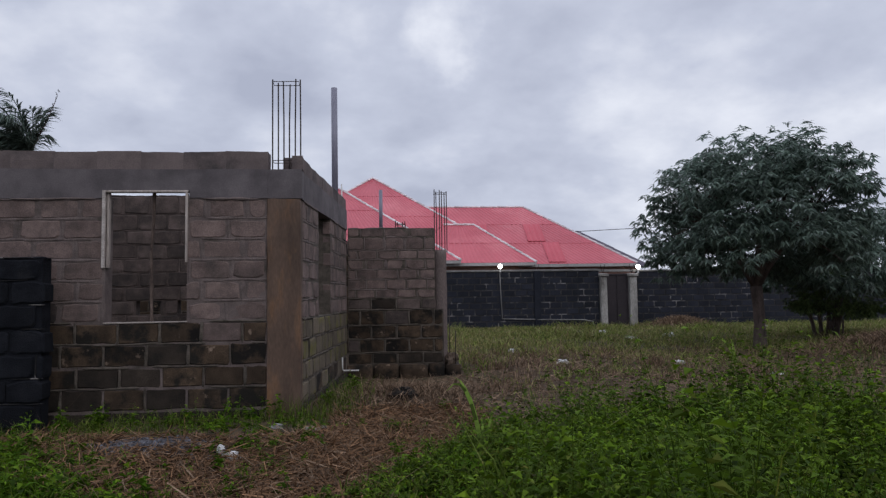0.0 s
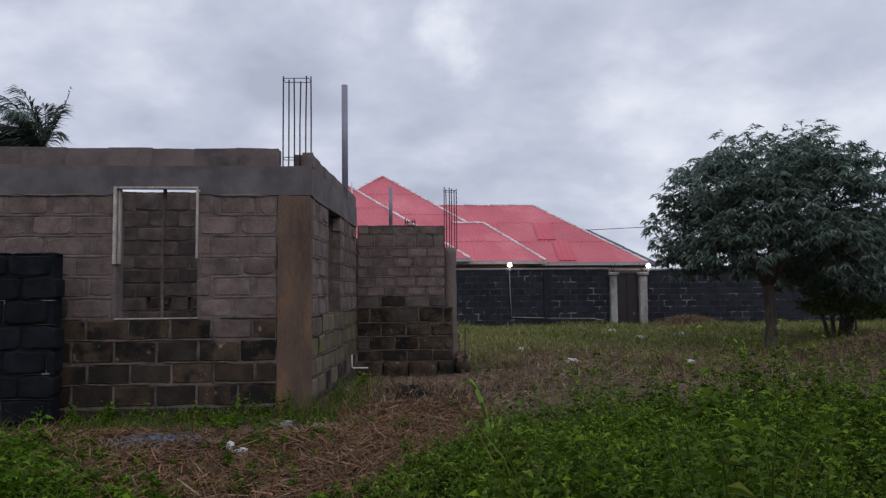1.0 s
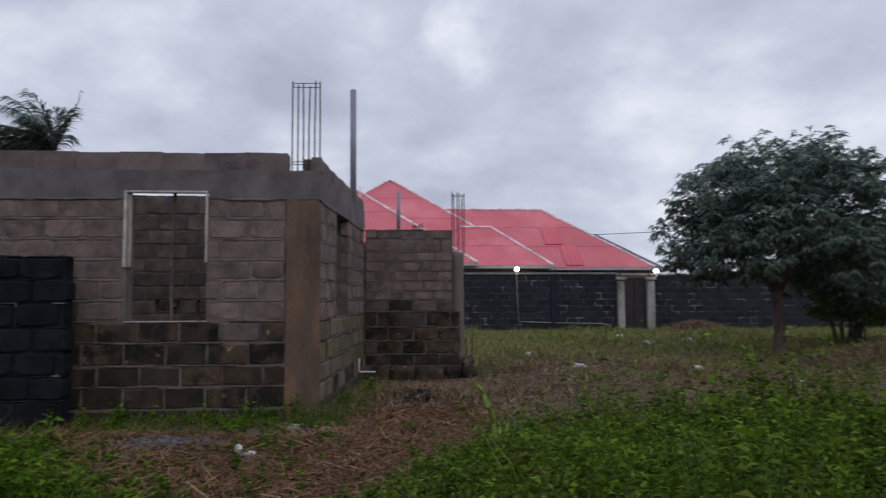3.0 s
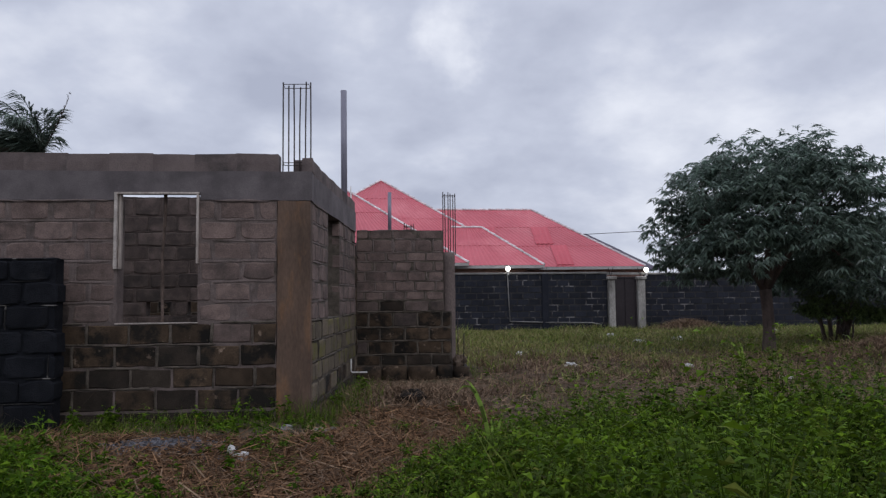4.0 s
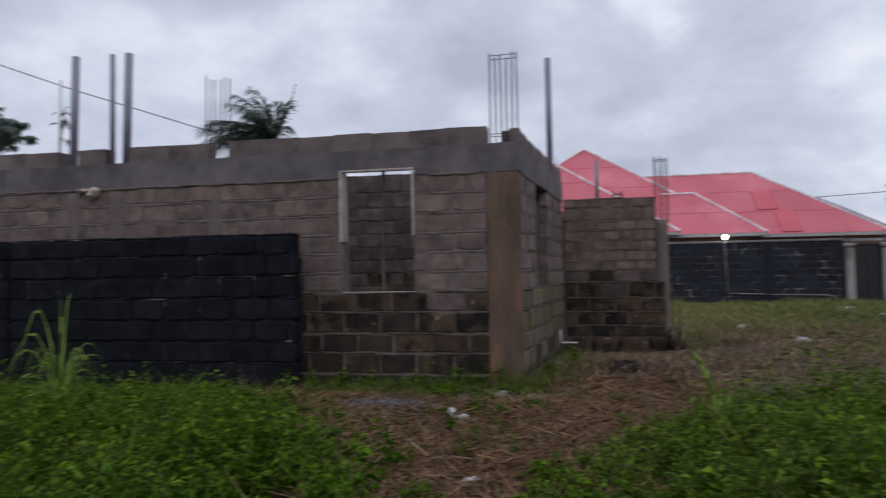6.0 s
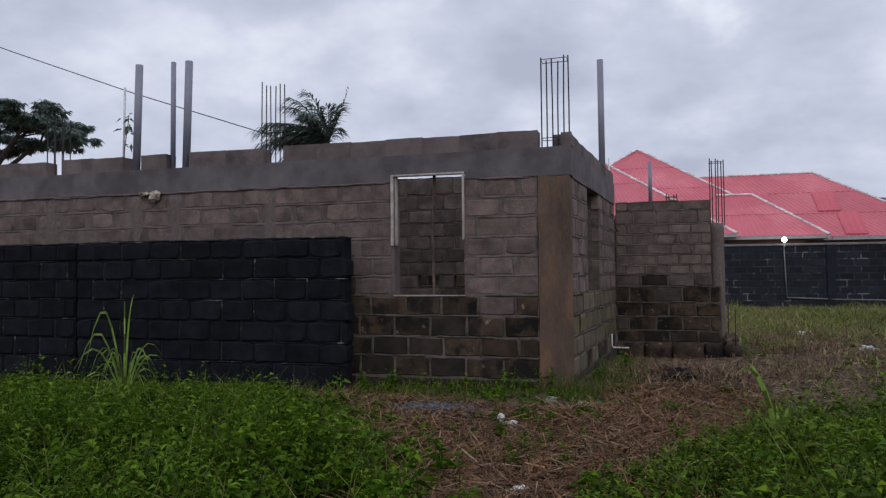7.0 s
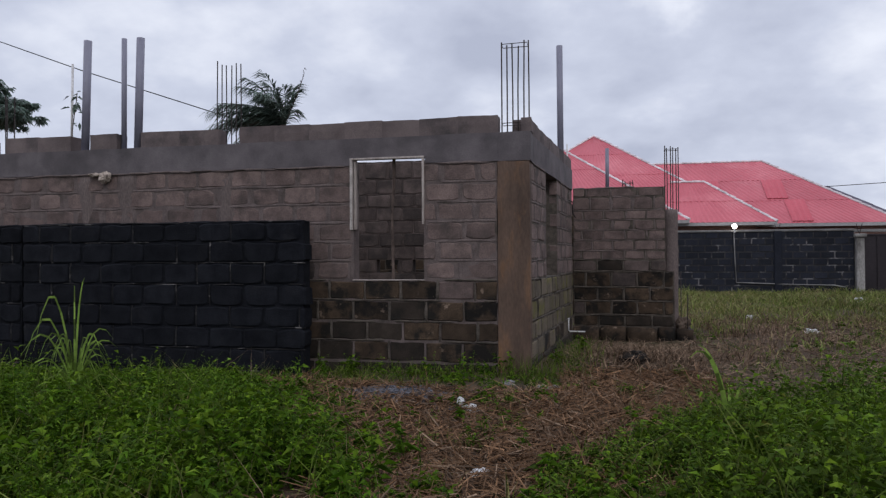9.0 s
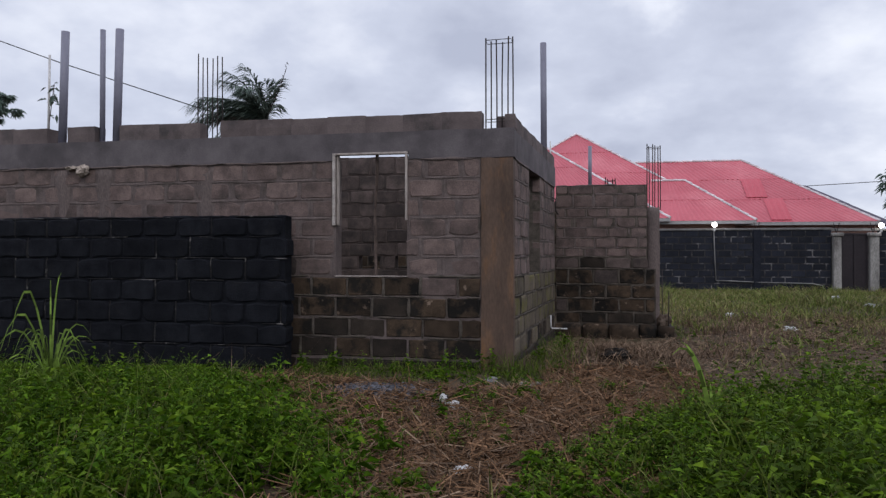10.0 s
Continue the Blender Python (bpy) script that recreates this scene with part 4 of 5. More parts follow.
def wall_lamp(x, z):
    lamp = thing("wall_lamp", (x, FAR_Y - 0.16, z), "lit round bulb in a holder on the boundary wall", "lamp", "lamps on the boundary wall")
    bm = bmesh.new()
    bmesh.ops.create_uvsphere(bm, u_segments=16, v_segments=10, radius=0.09)
    bmesh.ops.transform(bm, matrix=Matrix.Translation((x, FAR_Y - 0.16, z)) @ Matrix.Diagonal((1, 1, 1.05, 1)), verts=bm.verts)
    part("bulb", bm, lamp_mat, lamp, "glowing white bulb", True)
    bm = bmesh.new()
    add_tube(bm, [(x, FAR_Y - 0.16, z - 0.10), (x, FAR_Y - 0.16, z - 0.22), (x, FAR_Y + 0.02, z - 0.26)], [0.04, 0.035, 0.02], 8)
    part("holder", bm, M["white_pipe"], lamp)


wall_lamp(5.47, 2.46)
wall_lamp(11.16, 2.39)
pipe("wall_conduit", [(5.47, FAR_Y - 0.03, 2.2), (5.5, FAR_Y - 0.03, 1.3), (5.54, FAR_Y - 0.03, 0.36), (5.56, FAR_Y - 0.03, 0.36), (7.2, FAR_Y - 0.03, 0.3), (8.9, FAR_Y - 0.03, 0.27), (9.25, FAR_Y - 0.03, 0.2), (9.3, FAR_Y - 0.03, -0.1)],
     0.022, "coping", "pale conduit running down and along the boundary wall", "conduit", 8)
for px in (7.0,):
    bm = bmesh.new()
    add_box(bm, (px - 0.13, FAR_Y - 0.05, -0.2), (px + 0.13, FAR_Y + 0.05, 2.26), 0.01, 0.004)
    tagged(part("wall_pier", bm, M["far_black"]), "blackened pier in the boundary wall", "pier", kind="structure")
    for k in (-1, 1):
        pipe("bar", [(px, FAR_Y + 0.05, 2.2), (px + 0.1 * k, FAR_Y + 0.05, 2.55)], 0.01, "steel", "rusty bar bent up out of the boundary wall", "rebar", 6)

# ---- red-roofed house and its grey neighbour ----


def roof_face(name, quad, rows, mat, parent, lift=0.02):
    """One roof slope, laid in overlapping rows of ribbed sheets from the eave to the ridge. quad: eave a, eave b, top b, top a."""
    a, b, c, d = [Vector(p) for p in quad]
    nrm = (b - a).cross(d - a)
    if nrm.length < 1e-6:
        nrm = (b - a).cross(c - a)
    nrm.normalize()
    if nrm.z < 0:
        nrm = -nrm
    along = (b - a).normalized()
    for i in range(rows):
        s, e = i / rows, min(1.0, (i + 1) / rows + 0.012)
        p0, p1, q1, q0 = a.lerp(d, s), b.lerp(c, s), b.lerp(c, e), a.lerp(d, e)
        w0, w1 = (p1 - p0).length, (q1 - q0).length
        n = max(2, int(max(w0, w1) / 0.105))
        v, f = [], []
        # ribs run up the slope: cut every row at fixed places along the eave
        o0, o1 = (p0 - a).dot(along), (q0 - a).dot(along)
        for k in range(n + 1):
            t = k / n
            lo, hi = p0.lerp(p1, t), q0.lerp(q1, t)
            u = (lo - a).dot(along)
            for base, up in ((lo, 0.012), (hi, 0.0)):
                rib = 0.02 * (1 if k % 2 else 0)
                v.append(base + nrm * (lift + up + rib))
        for k in range(n):
            f.append((2 * k, 2 * k + 2, 2 * k + 3, 2 * k + 1))
        # the lower lip of the row
        i0 = len(v)
        for k in range(n + 1):
            v.append(v[2 * k] - nrm * 0.03)
        for k in range(n):
            f.append((i0 + k, i0 + k + 1, 2 * k + 2, 2 * k))
        ob = new(name, array_mesh(name, [tuple(x) for x in v], f, mat))
        ob.parent = parent
        ob.matrix_parent_inverse = parent.matrix_world.inverted()


def ridge_line(parent, p, q, mat):
    """Short overlapping ridge caps along a hip or ridge."""
    p, q = Vector(p), Vector(q)
    n = max(1, round((q - p).length / 0.42))
    for i in range(n):
        bm = bmesh.new()
        a, b = p.lerp(q, i / n), p.lerp(q, (i + 1.08) / n)
        add_tube(bm, [a + Vector((0, 0, 0.05)), b + Vector((0, 0, 0.035))], [0.062, 0.05], 6)
        part("ridge_cap", bm, mat, parent)


def hip_roof(house, x0, x1, y0, y1, eave, rise, rows, mat, caps):
    """Four slopes of equal pitch over a rectangle; returns the ridge's ends."""
    run = min(x1 - x0, y1 - y0) / 2
    z = eave + rise
    if x1 - x0 >= y1 - y0:
        r0, r1 = Vector((x0 + run, (y0 + y1) / 2, z)), Vector((x1 - run, (y0 + y1) / 2, z))
    else:
        r0, r1 = Vector(((x0 + x1) / 2, y0 + run, z)), Vector(((x0 + x1) / 2, y1 - run, z))
    A, B, C, D = (x0, y0, eave), (x1, y0, eave), (x1, y1, eave), (x0, y1, eave)
    wide = x1 - x0 >= y1 - y0
    roof_face("roof_sheet", (A, B, r1 if wide else r0, r0), rows, mat, house)
    roof_face("roof_sheet", (B, C, r1, r1 if wide else r0), rows, mat, house)
    roof_face("roof_sheet", (C, D, r0 if wide else r1, r1), rows, mat, house)
    roof_face("roof_sheet", (D, A, r0, r0 if wide else r1), rows, mat, house)
    ends = {"A": (A, r0), "B": (B, r1 if wide else r0), "R": (r0, r1)}
    for c in caps:
        ridge_line(house, *ends[c], M["ridge_cap"])


def fascia(house, x0, x1, y0, z, depth=0.12):
    bm = bmesh.new()
    add_box(bm, (x0, y0, z - depth), (x1, y0 + 0.04, z + 0.01), 0.004)
    part("fascia", bm, M["fascia"], house, "pale fascia board")
    bm = bmesh.new()
    add_box(bm, (x1 - 0.04, y0 + 0.042, z - depth), (x1, y0 + 4, z + 0.01), 0.004)
    part("fascia", bm, M["fascia"], house, "pale fascia board")


def red_house():
    h = thing("house", (4, 33, 0), "house with a many-hipped red metal roof and pale ridge caps", "house")
    bpy.context.view_layer.update()
    hip_roof(h, -12.0, 11.75, 30.0, 38.2, 2.58, 2.95, 3, M["roof"], "BR")
    hip_roof(h, -6.1, 6.8, 29.56, 42.5, 2.62, 4.66, 4, M["roof"], "AB")
    hip_roof(h, 1.2, 7.15, 29.2, 33.8, 2.62, 1.80, 2, M["roof"], "BR")
    hip_roof(h, -6.4, 3.96, 28.95, 39.3, 2.72, 3.72, 3, M["roof"], "B")
    # a few newer sheets laid into the front slope
    for x0, x1, s0, s1 in ((7.3, 8.1, 0.36, 0.66), (7.9, 8.65, 0.02, 0.34), (4.9, 5.6, 0.5, 0.66)):
        a, b = Vector((0, 30.0, 2.58)), Vector((0, 34.1, 5.53))
        lo, hi = a.lerp(b, s0), a.lerp(b, s1)
        roof_face("roof_sheet", ((x0, lo.y, lo.z), (x1, lo.y, lo.z), (x1, hi.y, hi.z), (x0, hi.y, hi.z)), 1, M["newer_sheet"], h, 0.06)
    fascia(h, -12, 11.75, 29.98, 2.6)
    fascia(h, -6, 7.15, 29.18, 2.64)
    fascia(h, -6.4, 3.96, 28.93, 2.74)
    for x0, x1, y0, y1 in ((-11.4, 11.4, 30.6, 37.6), (-5.5, 6.5, 29.85, 37.0)):
        bm = bmesh.new()
        add_box(bm, (x0, y0, -0.2), (x1, y1, 2.75), 0.01)
        part("wall", bm, M["salmon"], h, "salmon-coloured plastered wall")


def grey_house():
    h = thing("house", (9, 42, 0), "further house with a dark grey hipped metal roof", "house")
    bpy.context.view_layer.update()
    hip_roof(h, 1.25, 16.85, 41.0, 48.0, 2.85, 2.45, 2, M["grey_roof"], "")
    bm = bmesh.new()
    add_box(bm, (1.85, 41.6, -0.2), (16.15, 47.4, 3.0), 0.01)
    part("wall", bm, M["salmon"], h)


red_house()
grey_house()

# ---- plants ----


def quads(name, v, label, category, mat, kind="stuff", parent=None, faces=None):
    """One mesh out of an array of four-cornered leaves, shape (n, 4, 3)."""
    v = np.asarray(v).reshape(-1, 3)
    f = np.arange(len(v)).reshape(-1, 4) if faces is None else faces
    ob = new(name, array_mesh(name, v, f, mat))
    if parent:
        ob.parent = parent
        ob.matrix_parent_inverse = parent.matrix_world.inverted()
    return tagged(ob, label, category, kind=kind)


def unit(a):
    return a / np.maximum(np.linalg.norm(a, axis=-1, keepdims=True), 1e-9)


def leaf_quads(base, way, length, width, droop=0.2, fold=0.25):
    """Pointed leaves from their base along a direction, bent down and folded along the middle."""
    way = unit(way)
    up = np.tile(np.array([0.0, 0.0, 1.0]), (len(base), 1))
    side = unit(np.cross(way, up) + 1e-4 * rng.normal(size=base.shape))
    norm = unit(np.cross(side, way))
    side = unit(side + 0.5 * rng.normal(size=(len(base), 1)) * norm)
    norm = unit(np.cross(side, way))
    L, W = length[:, None], width[:, None]
    mid = base + way * L * 0.42
    tip = base + way * L - up * (L * droop)
    a = mid + side * W / 2 + norm * W * fold
    b = mid - side * W / 2 + norm * W * fold
    return np.stack([base, a, tip, b], 1)


def blade_quads(base, height, lean, width):
    """Grass blades: two quads each, bending over; lean is a flat vector by which the tip moves."""
    n = len(base)
    turn = rng.uniform(0, 2 * np.pi, n)
    side = np.stack([np.cos(turn), np.sin(turn), np.zeros(n)], 1) * (width[:, None] / 2)
    z = np.array([0, 0, 1.0])
    p0 = base
    p1 = base + z * (height * 0.6)[:, None] + lean * 0.35
    p2 = base + z * height[:, None] + lean
    lo = np.stack([p0 - side, p0 + side, p1 + side * 0.8, p1 - side * 0.8], 1)
    hi = np.stack([p1 - side * 0.8, p1 + side * 0.8, p2 + side * 0.1, p2 - side * 0.1], 1)
    return np.concatenate([lo[:, None], hi[:, None]], 1).reshape(n * 2, 4, 3)


def heights(x, y):
    return np.array([ground_height(a, b) for a, b in zip(x, y)])


def path_left(y):
    return np.where(y < 4.5, -0.32, -0.32 - 0.66 * (y - 4.5))


def path_right(y):
    return np.where(y < 5.0, 0.12, np.where(y < 7.5, 0.12 + 0.22 * (y - 5.0), 0.7))


def patchy(x, y, s, seed):
    return np.array([noise.noise(Vector((a * s, b * s, seed))) for a, b in zip(x, y)])


def weed_patch(name, x, y, tall, mat, label, leaf=(0.028, 0.062)):
    """Leafy weeds: a stem each, with leaves in pairs up to the tip."""
    gz = heights(x, y)
    out, tips = [], []
    n = len(x)
    lean = rng.normal(0, 0.2, (n, 2))
    steps = 11
    plant_size = rng.choice([0.5, 0.75, 1.0, 1.4], n)
    narrow = rng.choice([0.38, 0.55, 0.75], n)
    for i in range(steps):
        s = 0.22 + 0.78 * i / (steps - 1)
        turn = rng.uniform(0, 2 * np.pi, n)
        for k in (0, 1):
            a = turn + k * np.pi + rng.normal(0, 0.4, n)
            base = np.stack([x + lean[:, 0] * tall * s ** 1.5, y + lean[:, 1] * tall * s ** 1.5, gz + tall * s], 1) + rng.normal(0, 0.018, (n, 3))
            rise = rng.uniform(-0.1, 0.7, n) + (0.6 if i == steps - 1 else 0)
            way = np.stack([np.cos(a), np.sin(a), rise], 1)
            size = rng.uniform(*leaf, n) * (1.3 - 0.65 * s) * plant_size
            (tips if i >= steps - 2 else out).append(leaf_quads(base, way, size * 1.5, size * narrow, droop=0.3))
    stems = blade_quads(np.stack([x, y, gz], 1), tall, np.concatenate([lean * tall[:, None], np.zeros((n, 1))], 1), np.full(n, 0.007))
    ob = quads(name, np.concatenate(out + [stems]), label, "weeds", mat)
    quads("young_leaves", np.concatenate(tips), "", "", M["weed_tip"], parent=ob)
    return ob


def scatter(n, x0, x1, y0, y1, keep):
    x, y = rng.uniform(x0, x1, n), rng.uniform(y0, y1, n)
    k = keep(x, y)
    return x[k], y[k]


def weeds():
    def left(x, y):
        return (y > 2.3 + 0.6 * patchy(x, y, 0.9, 61.0)) & (x < path_left(y) + 0.15 * patchy(x, y, 1.6, 3.0)) & (y < 8.35 - np.clip((x + 3.0) * 1.2, 0, 2.2))

    def right(x, y):
        edge = 7.15 + 0.5 * patchy(x, y, 0.9, 1.0) - 0.12 * np.clip(x - 3, 0, 9)
        edge = np.where(x < 1.9, edge - 1.15 * np.clip(1.9 - x, 0, 1.6), edge)
        return (y > 2.3 + 0.6 * patchy(x, y, 0.9, 63.0)) & (x > path_right(y) + 0.15 * patchy(x, y, 1.6, 5.0)) & (y < edge)

    x, y = scatter(11500, -8.5, 0.2, 2.0, 8.4, lambda x, y: left(x, y) & (patchy(x, y, 2.2, 33.0) > -0.3))
    tall = (0.40 + 0.30 * patchy(x, y, 0.9, 8.0) + 0.34 * patchy(x, y, 2.6, 18.0)) * np.clip(1.0 - (y - 4.5) * 0.29, 0.16, 0.92) * rng.uniform(0.35, 1.35, len(x))
    near_path = np.clip((path_left(y) - x) / 1.35, 0.3, 1) * np.clip(0.55 - x / 6.0, 0.55, 0.98)
    weed_patch("weeds", x, y, tall * near_path, M["weed"], "dense fresh green weeds along the fence wall")
    x, y = scatter(9000, 0.1, 8.5, 2.0, 7.8, lambda x, y: right(x, y) & (patchy(x, y, 2.0, 35.0) > -0.28))
    tall = (0.43 + 0.34 * patchy(x, y, 0.8, 11.0) + 0.36 * patchy(x, y, 2.4, 16.0)) * rng.uniform(0.35, 1.4, len(x)) * np.clip((x - path_right(y)) / 1.6, 0.3, 1)
    weed_patch("weeds", x, y, tall, M["weed_dark"], "dense dark green weeds beside the trodden path")
    x, y = scatter(3500, 0.1, 8.5, 2.0, 7.6, right)
    tall = rng.uniform(0.2, 0.5, len(x)) * np.clip((x - path_right(y)) / 1.4, 0.35, 1)
    weed_patch("weeds", x, y, tall, M["weed"], "light green weeds among darker ones")
    # a few broad-leaved plants
    x, y = scatter(620, 0.7, 5.5, 3.8, 6.6, lambda x, y: right(x, y) & (patchy(x, y, 1.3, 81.0) > 0.12))
    weed_patch("broad_leaved_weeds", x, y, rng.uniform(0.22, 0.46, len(x)), M["weed_dark"], "broad-leaved dark green weeds", (0.04, 0.075))
    x, y = scatter(150, -7, -0.5, 3.5, 7.0, left)
    weed_patch("broad_leaved_weeds", x, y, rng.uniform(0.25, 0.45, len(x)), M["weed"], "broad-leaved green weeds", (0.035, 0.065))
    # low weeds coming up through the straw in front of the house
    x, y = scatter(480, -1.2, 1.8, 5.4, 7.9, lambda x, y: patchy(x, y, 1.7, 71.0) > 0.2)
    weed_patch("weeds", x, y, rng.uniform(0.04, 0.15, len(x)), M["weed"], "low green weeds coming up through dry straw", (0.018, 0.038))
    # dark low growth between the straw and the house
    x, y = scatter(420, -3.0, 0.1, 7.3, 8.85, lambda x, y: patchy(x, y, 1.9, 95.0) > 0.12)
    weed_patch("weeds", x, y, rng.uniform(0.03, 0.10, len(x)), M["weed_dark"], "low dark weeds at the foot of the house wall", (0.016, 0.034))
    # thin grass and a few weeds rooted along the foot of the walls
    x = np.concatenate([rng.uniform(-2.95, 0.1, 300), rng.uniform(-0.2, 0.25, 260), rng.uniform(-3.4, -1.6, 500)])
    y = np.concatenate([rng.uniform(8.3, 8.95, 300), rng.uniform(9.1, 12.9, 260), rng.uniform(7.3, 8.5, 500)])
    x[300:560] += (y[300:560] - 9) * 0.08
    lean = np.concatenate([rng.normal(0, 0.09, (len(x), 2)), np.zeros((len(x), 1))], 1)
    quads("grass", blade_quads(np.stack([x, y, heights(x, y)], 1), rng.uniform(0.04, 0.2, len(x)), lean, rng.uniform(0.004, 0.009, len(x))), "thin grass along the foot of the walls", "grass", M["blade"])
    x, y = np.concatenate([rng.normal(-0.15, 0.3, 260), rng.normal(0.25, 0.2, 120), rng.uniform(-3, -0.4, 240)]), np.concatenate([rng.normal(8.75, 0.12, 260), rng.normal(9.5, 0.35, 120), rng.normal(8.72, 0.09, 240)])
    h = rng.uniform(0.08, 0.34, len(x)) * np.where(np.arange(len(x)) < 380, 1, 0.6)
    lean = np.concatenate([rng.normal(0, 0.4, (len(x), 2)) * h[:, None], np.zeros((len(x), 1))], 1)
    quads("grass", blade_quads(np.stack([x, y, heights(x, y)], 1), h, lean, rng.uniform(0.005, 0.010, len(x))), "tufts of longer grass at the corner of the house", "grass", M["blade"])
    x, y = np.concatenate([rng.uniform(-2.9, -0.2, 26), rng.uniform(-0.12, 0.2, 6)]), np.concatenate([rng.uniform(8.25, 8.9, 26), rng.uniform(9.1, 11, 6)])
    x[26:] += (y[26:] - 9) * 0.08
    weed_patch("weeds", x, y, rng.uniform(0.05, 0.3, len(x)), M["weed"], "straggling weeds at the foot of the walls")

    # sparser growth where the camera stands and behind it
    x, y = scatter(1200, -9, 9, -7, 2.4, lambda x, y: patchy(x, y, 0.7, 51.0) > -0.1)
    weed_patch("weeds", x, y, rng.uniform(0.05, 0.2, len(x)), M["weed"], "low green weeds on trodden ground")
    x, y = scatter(9000, -10, 10, -8, 2.6, lambda x, y: patchy(x, y, 0.5, 53.0) > -0.3)
    lean = np.concatenate([rng.normal(0, 0.06, (len(x), 2)), np.zeros((len(x), 1))], 1)
    quads("grass", blade_quads(np.stack([x, y, heights(x, y)], 1), rng.uniform(0.04, 0.2, len(x)), lean, rng.uniform(0.006, 0.014, len(x))), "short grass on trodden ground", "grass", M["field"])
    # grass blades among the weeds and at the path's edges
    x, y = scatter(11000, -8.5, 8.5, 2.0, 8.6, lambda x, y: left(x - 0.1, y - 0.1) | right(x + 0.1, y))
    h = rng.uniform(0.12, 0.62, len(x)) * (1 + 0.6 * patchy(x, y, 1.3, 27.0)) * np.clip(1.2 - (y - 4) * 0.12, 0.5, 1) * np.clip(1.0 - (y - 6.3) * 0.4, 0.3, 1)
    h *= np.clip(np.maximum(path_left(y) - x, x - path_right(y)) / 1.3, 0.3, 1) * np.where(x < 0, 0.8, 1.0)
    lean = np.concatenate([rng.normal(0, 0.5, (len(x), 2)) * h[:, None], np.zeros((len(x), 1))], 1)
    quads("grass", blade_quads(np.stack([x, y, heights(x, y)], 1), h, lean, rng.uniform(0.006, 0.014, len(x))), "long green grass among the weeds", "grass", M["blade"])


def strew(x, y, name, mat, label):
    """Dead stalks lying every way, some with an end in the air."""
    n = len(x)
    a = rng.uniform(0, 2 * np.pi, n)
    ln = rng.uniform(0.04, 0.24, n)
    way = np.stack([np.cos(a) * ln, np.sin(a) * ln, rng.normal(0.01, 0.035, n)], 1)
    p = np.stack([x, y, heights(x, y) + rng.uniform(0.004, 0.055, n)], 1)
    w = rng.uniform(0.0018, 0.0055, n)[:, None]
    side = np.stack([-np.sin(a), np.cos(a), rng.normal(0, 0.6, n)], 1) * w
    quads(name, np.stack([p - side, p + side, p + way + side * 0.6, p + way - side * 0.6], 1), label, "straw", mat)


def field():
    # short grass of the open plot, greener towards the boundary wall
    def keep(x, y):
        p = patchy(x, y, 0.45, 2.0)
        green = np.clip((y - 11) / 8, 0.12, 1) + 0.5 * p
        free = ~((x < 2.1) & (y > 8.8) & (y < 13.7))
        return (rng.uniform(0, 1, len(x)) < green) & free & (x > -0.3) & (x > (y - 14) * 0.12) & (((x - 12) / 1.2) ** 2 + ((y - 26.4) / 1.2) ** 2 > 0.8)

    x, y = scatter(110000, -0.3, 30, 7.3, 28.3, keep)
    h = rng.uniform(0.05, 0.17, len(x)) * (1 + 0.9 * np.clip(patchy(x, y, 0.8, 6.0), -0.4, 1)) * np.clip(0.7 + (y - 10) * 0.04, 0.7, 1.35)
    h *= 1 + 1.1 * np.clip(patchy(x, y, 0.55, 44.0) * 2.2, 0, 1) * np.clip((y - 15) / 5, 0, 1)
    h *= np.clip(1.0 - (y - 21) * 0.09, 0.45, 1)
    lean = np.concatenate([rng.normal(0, 0.7, (len(x), 2)) * h[:, None], np.zeros((len(x), 1))], 1)
    quads("field_grass", blade_quads(np.stack([x, y, heights(x, y)], 1), h, lean, rng.uniform(0.012, 0.03, len(x))), "short green and dry grass of the open plot", "grass", M["field"])

    # dead stalks strewn over the bare ground
    def bare(x, y):
        pathway = (x > path_left(y) - 0.9) & (x < path_right(y) + 1.0) & (y < 7.55 + 0.35 * patchy(x, y, 1.4, 92.0) + np.clip(x + 0.2, 0, 1.2))
        plot = (x > 0.1) & (y > 6.9) & (y < 16.5 + 2.0 * patchy(x, y, 0.3, 4.0)) & ~((x < 2.1) & (y > 13.0)) & (x > (y - 9) * 0.09 - 0.15)
        return (pathway | plot) & (patchy(x, y, 1.1, 9.0) > -0.6) & (((x + 1.45) / 0.6) ** 2 + ((y - 7.0) / 0.35) ** 2 > rng.uniform(0.1, 0.9, len(x)))

    x, y = scatter(75000, -3.2, 14, 4.0, 17, bare)
    x2, y2 = scatter(62000, -3.2, 1.8, 1.5, 8.9, bare)
    for x, y, name, mat, label in ((x, y, "straw", "straw", "dry tan stalks strewn on the ground"), (x2, y2, "trodden_straw", "path_straw", "reddish-brown trodden stalks on the path")):
        strew(x, y, name, M[mat], label)
    # standing dry tufts
    x, y = scatter(7000, 0.3, 14, 7.2, 17, lambda x, y: bare(x, y) & (patchy(x, y, 0.9, 13.0) > 0.02))
    h = rng.uniform(0.05, 0.22, len(x))
    lean = np.concatenate([rng.normal(0, 0.09, (len(x), 2)), np.zeros((len(x), 1))], 1)
    quads("dry_grass", blade_quads(np.stack([x, y, heights(x, y)], 1), h, lean, rng.uniform(0.005, 0.011, len(x))), "dry brown grass tufts", "grass", M["straw"])
    # tufts, dry on the bare ground and green nearer the boundary
    for count, y0, y1, mat, name, label in ((110, 8.6, 17, "straw", "dry_tufts", "tan tufts of standing dry grass"), (230, 12.5, 27.5, "field", "green_tufts", "green tufts of longer grass on the plot")):
        cx, cy = scatter(count, 1.2, 20, y0, y1, lambda x, y: ~((x < 2.3) & (y < 13.9)))
        per = 55
        r = np.repeat(rng.uniform(0.08, 0.3, len(cx)), per)
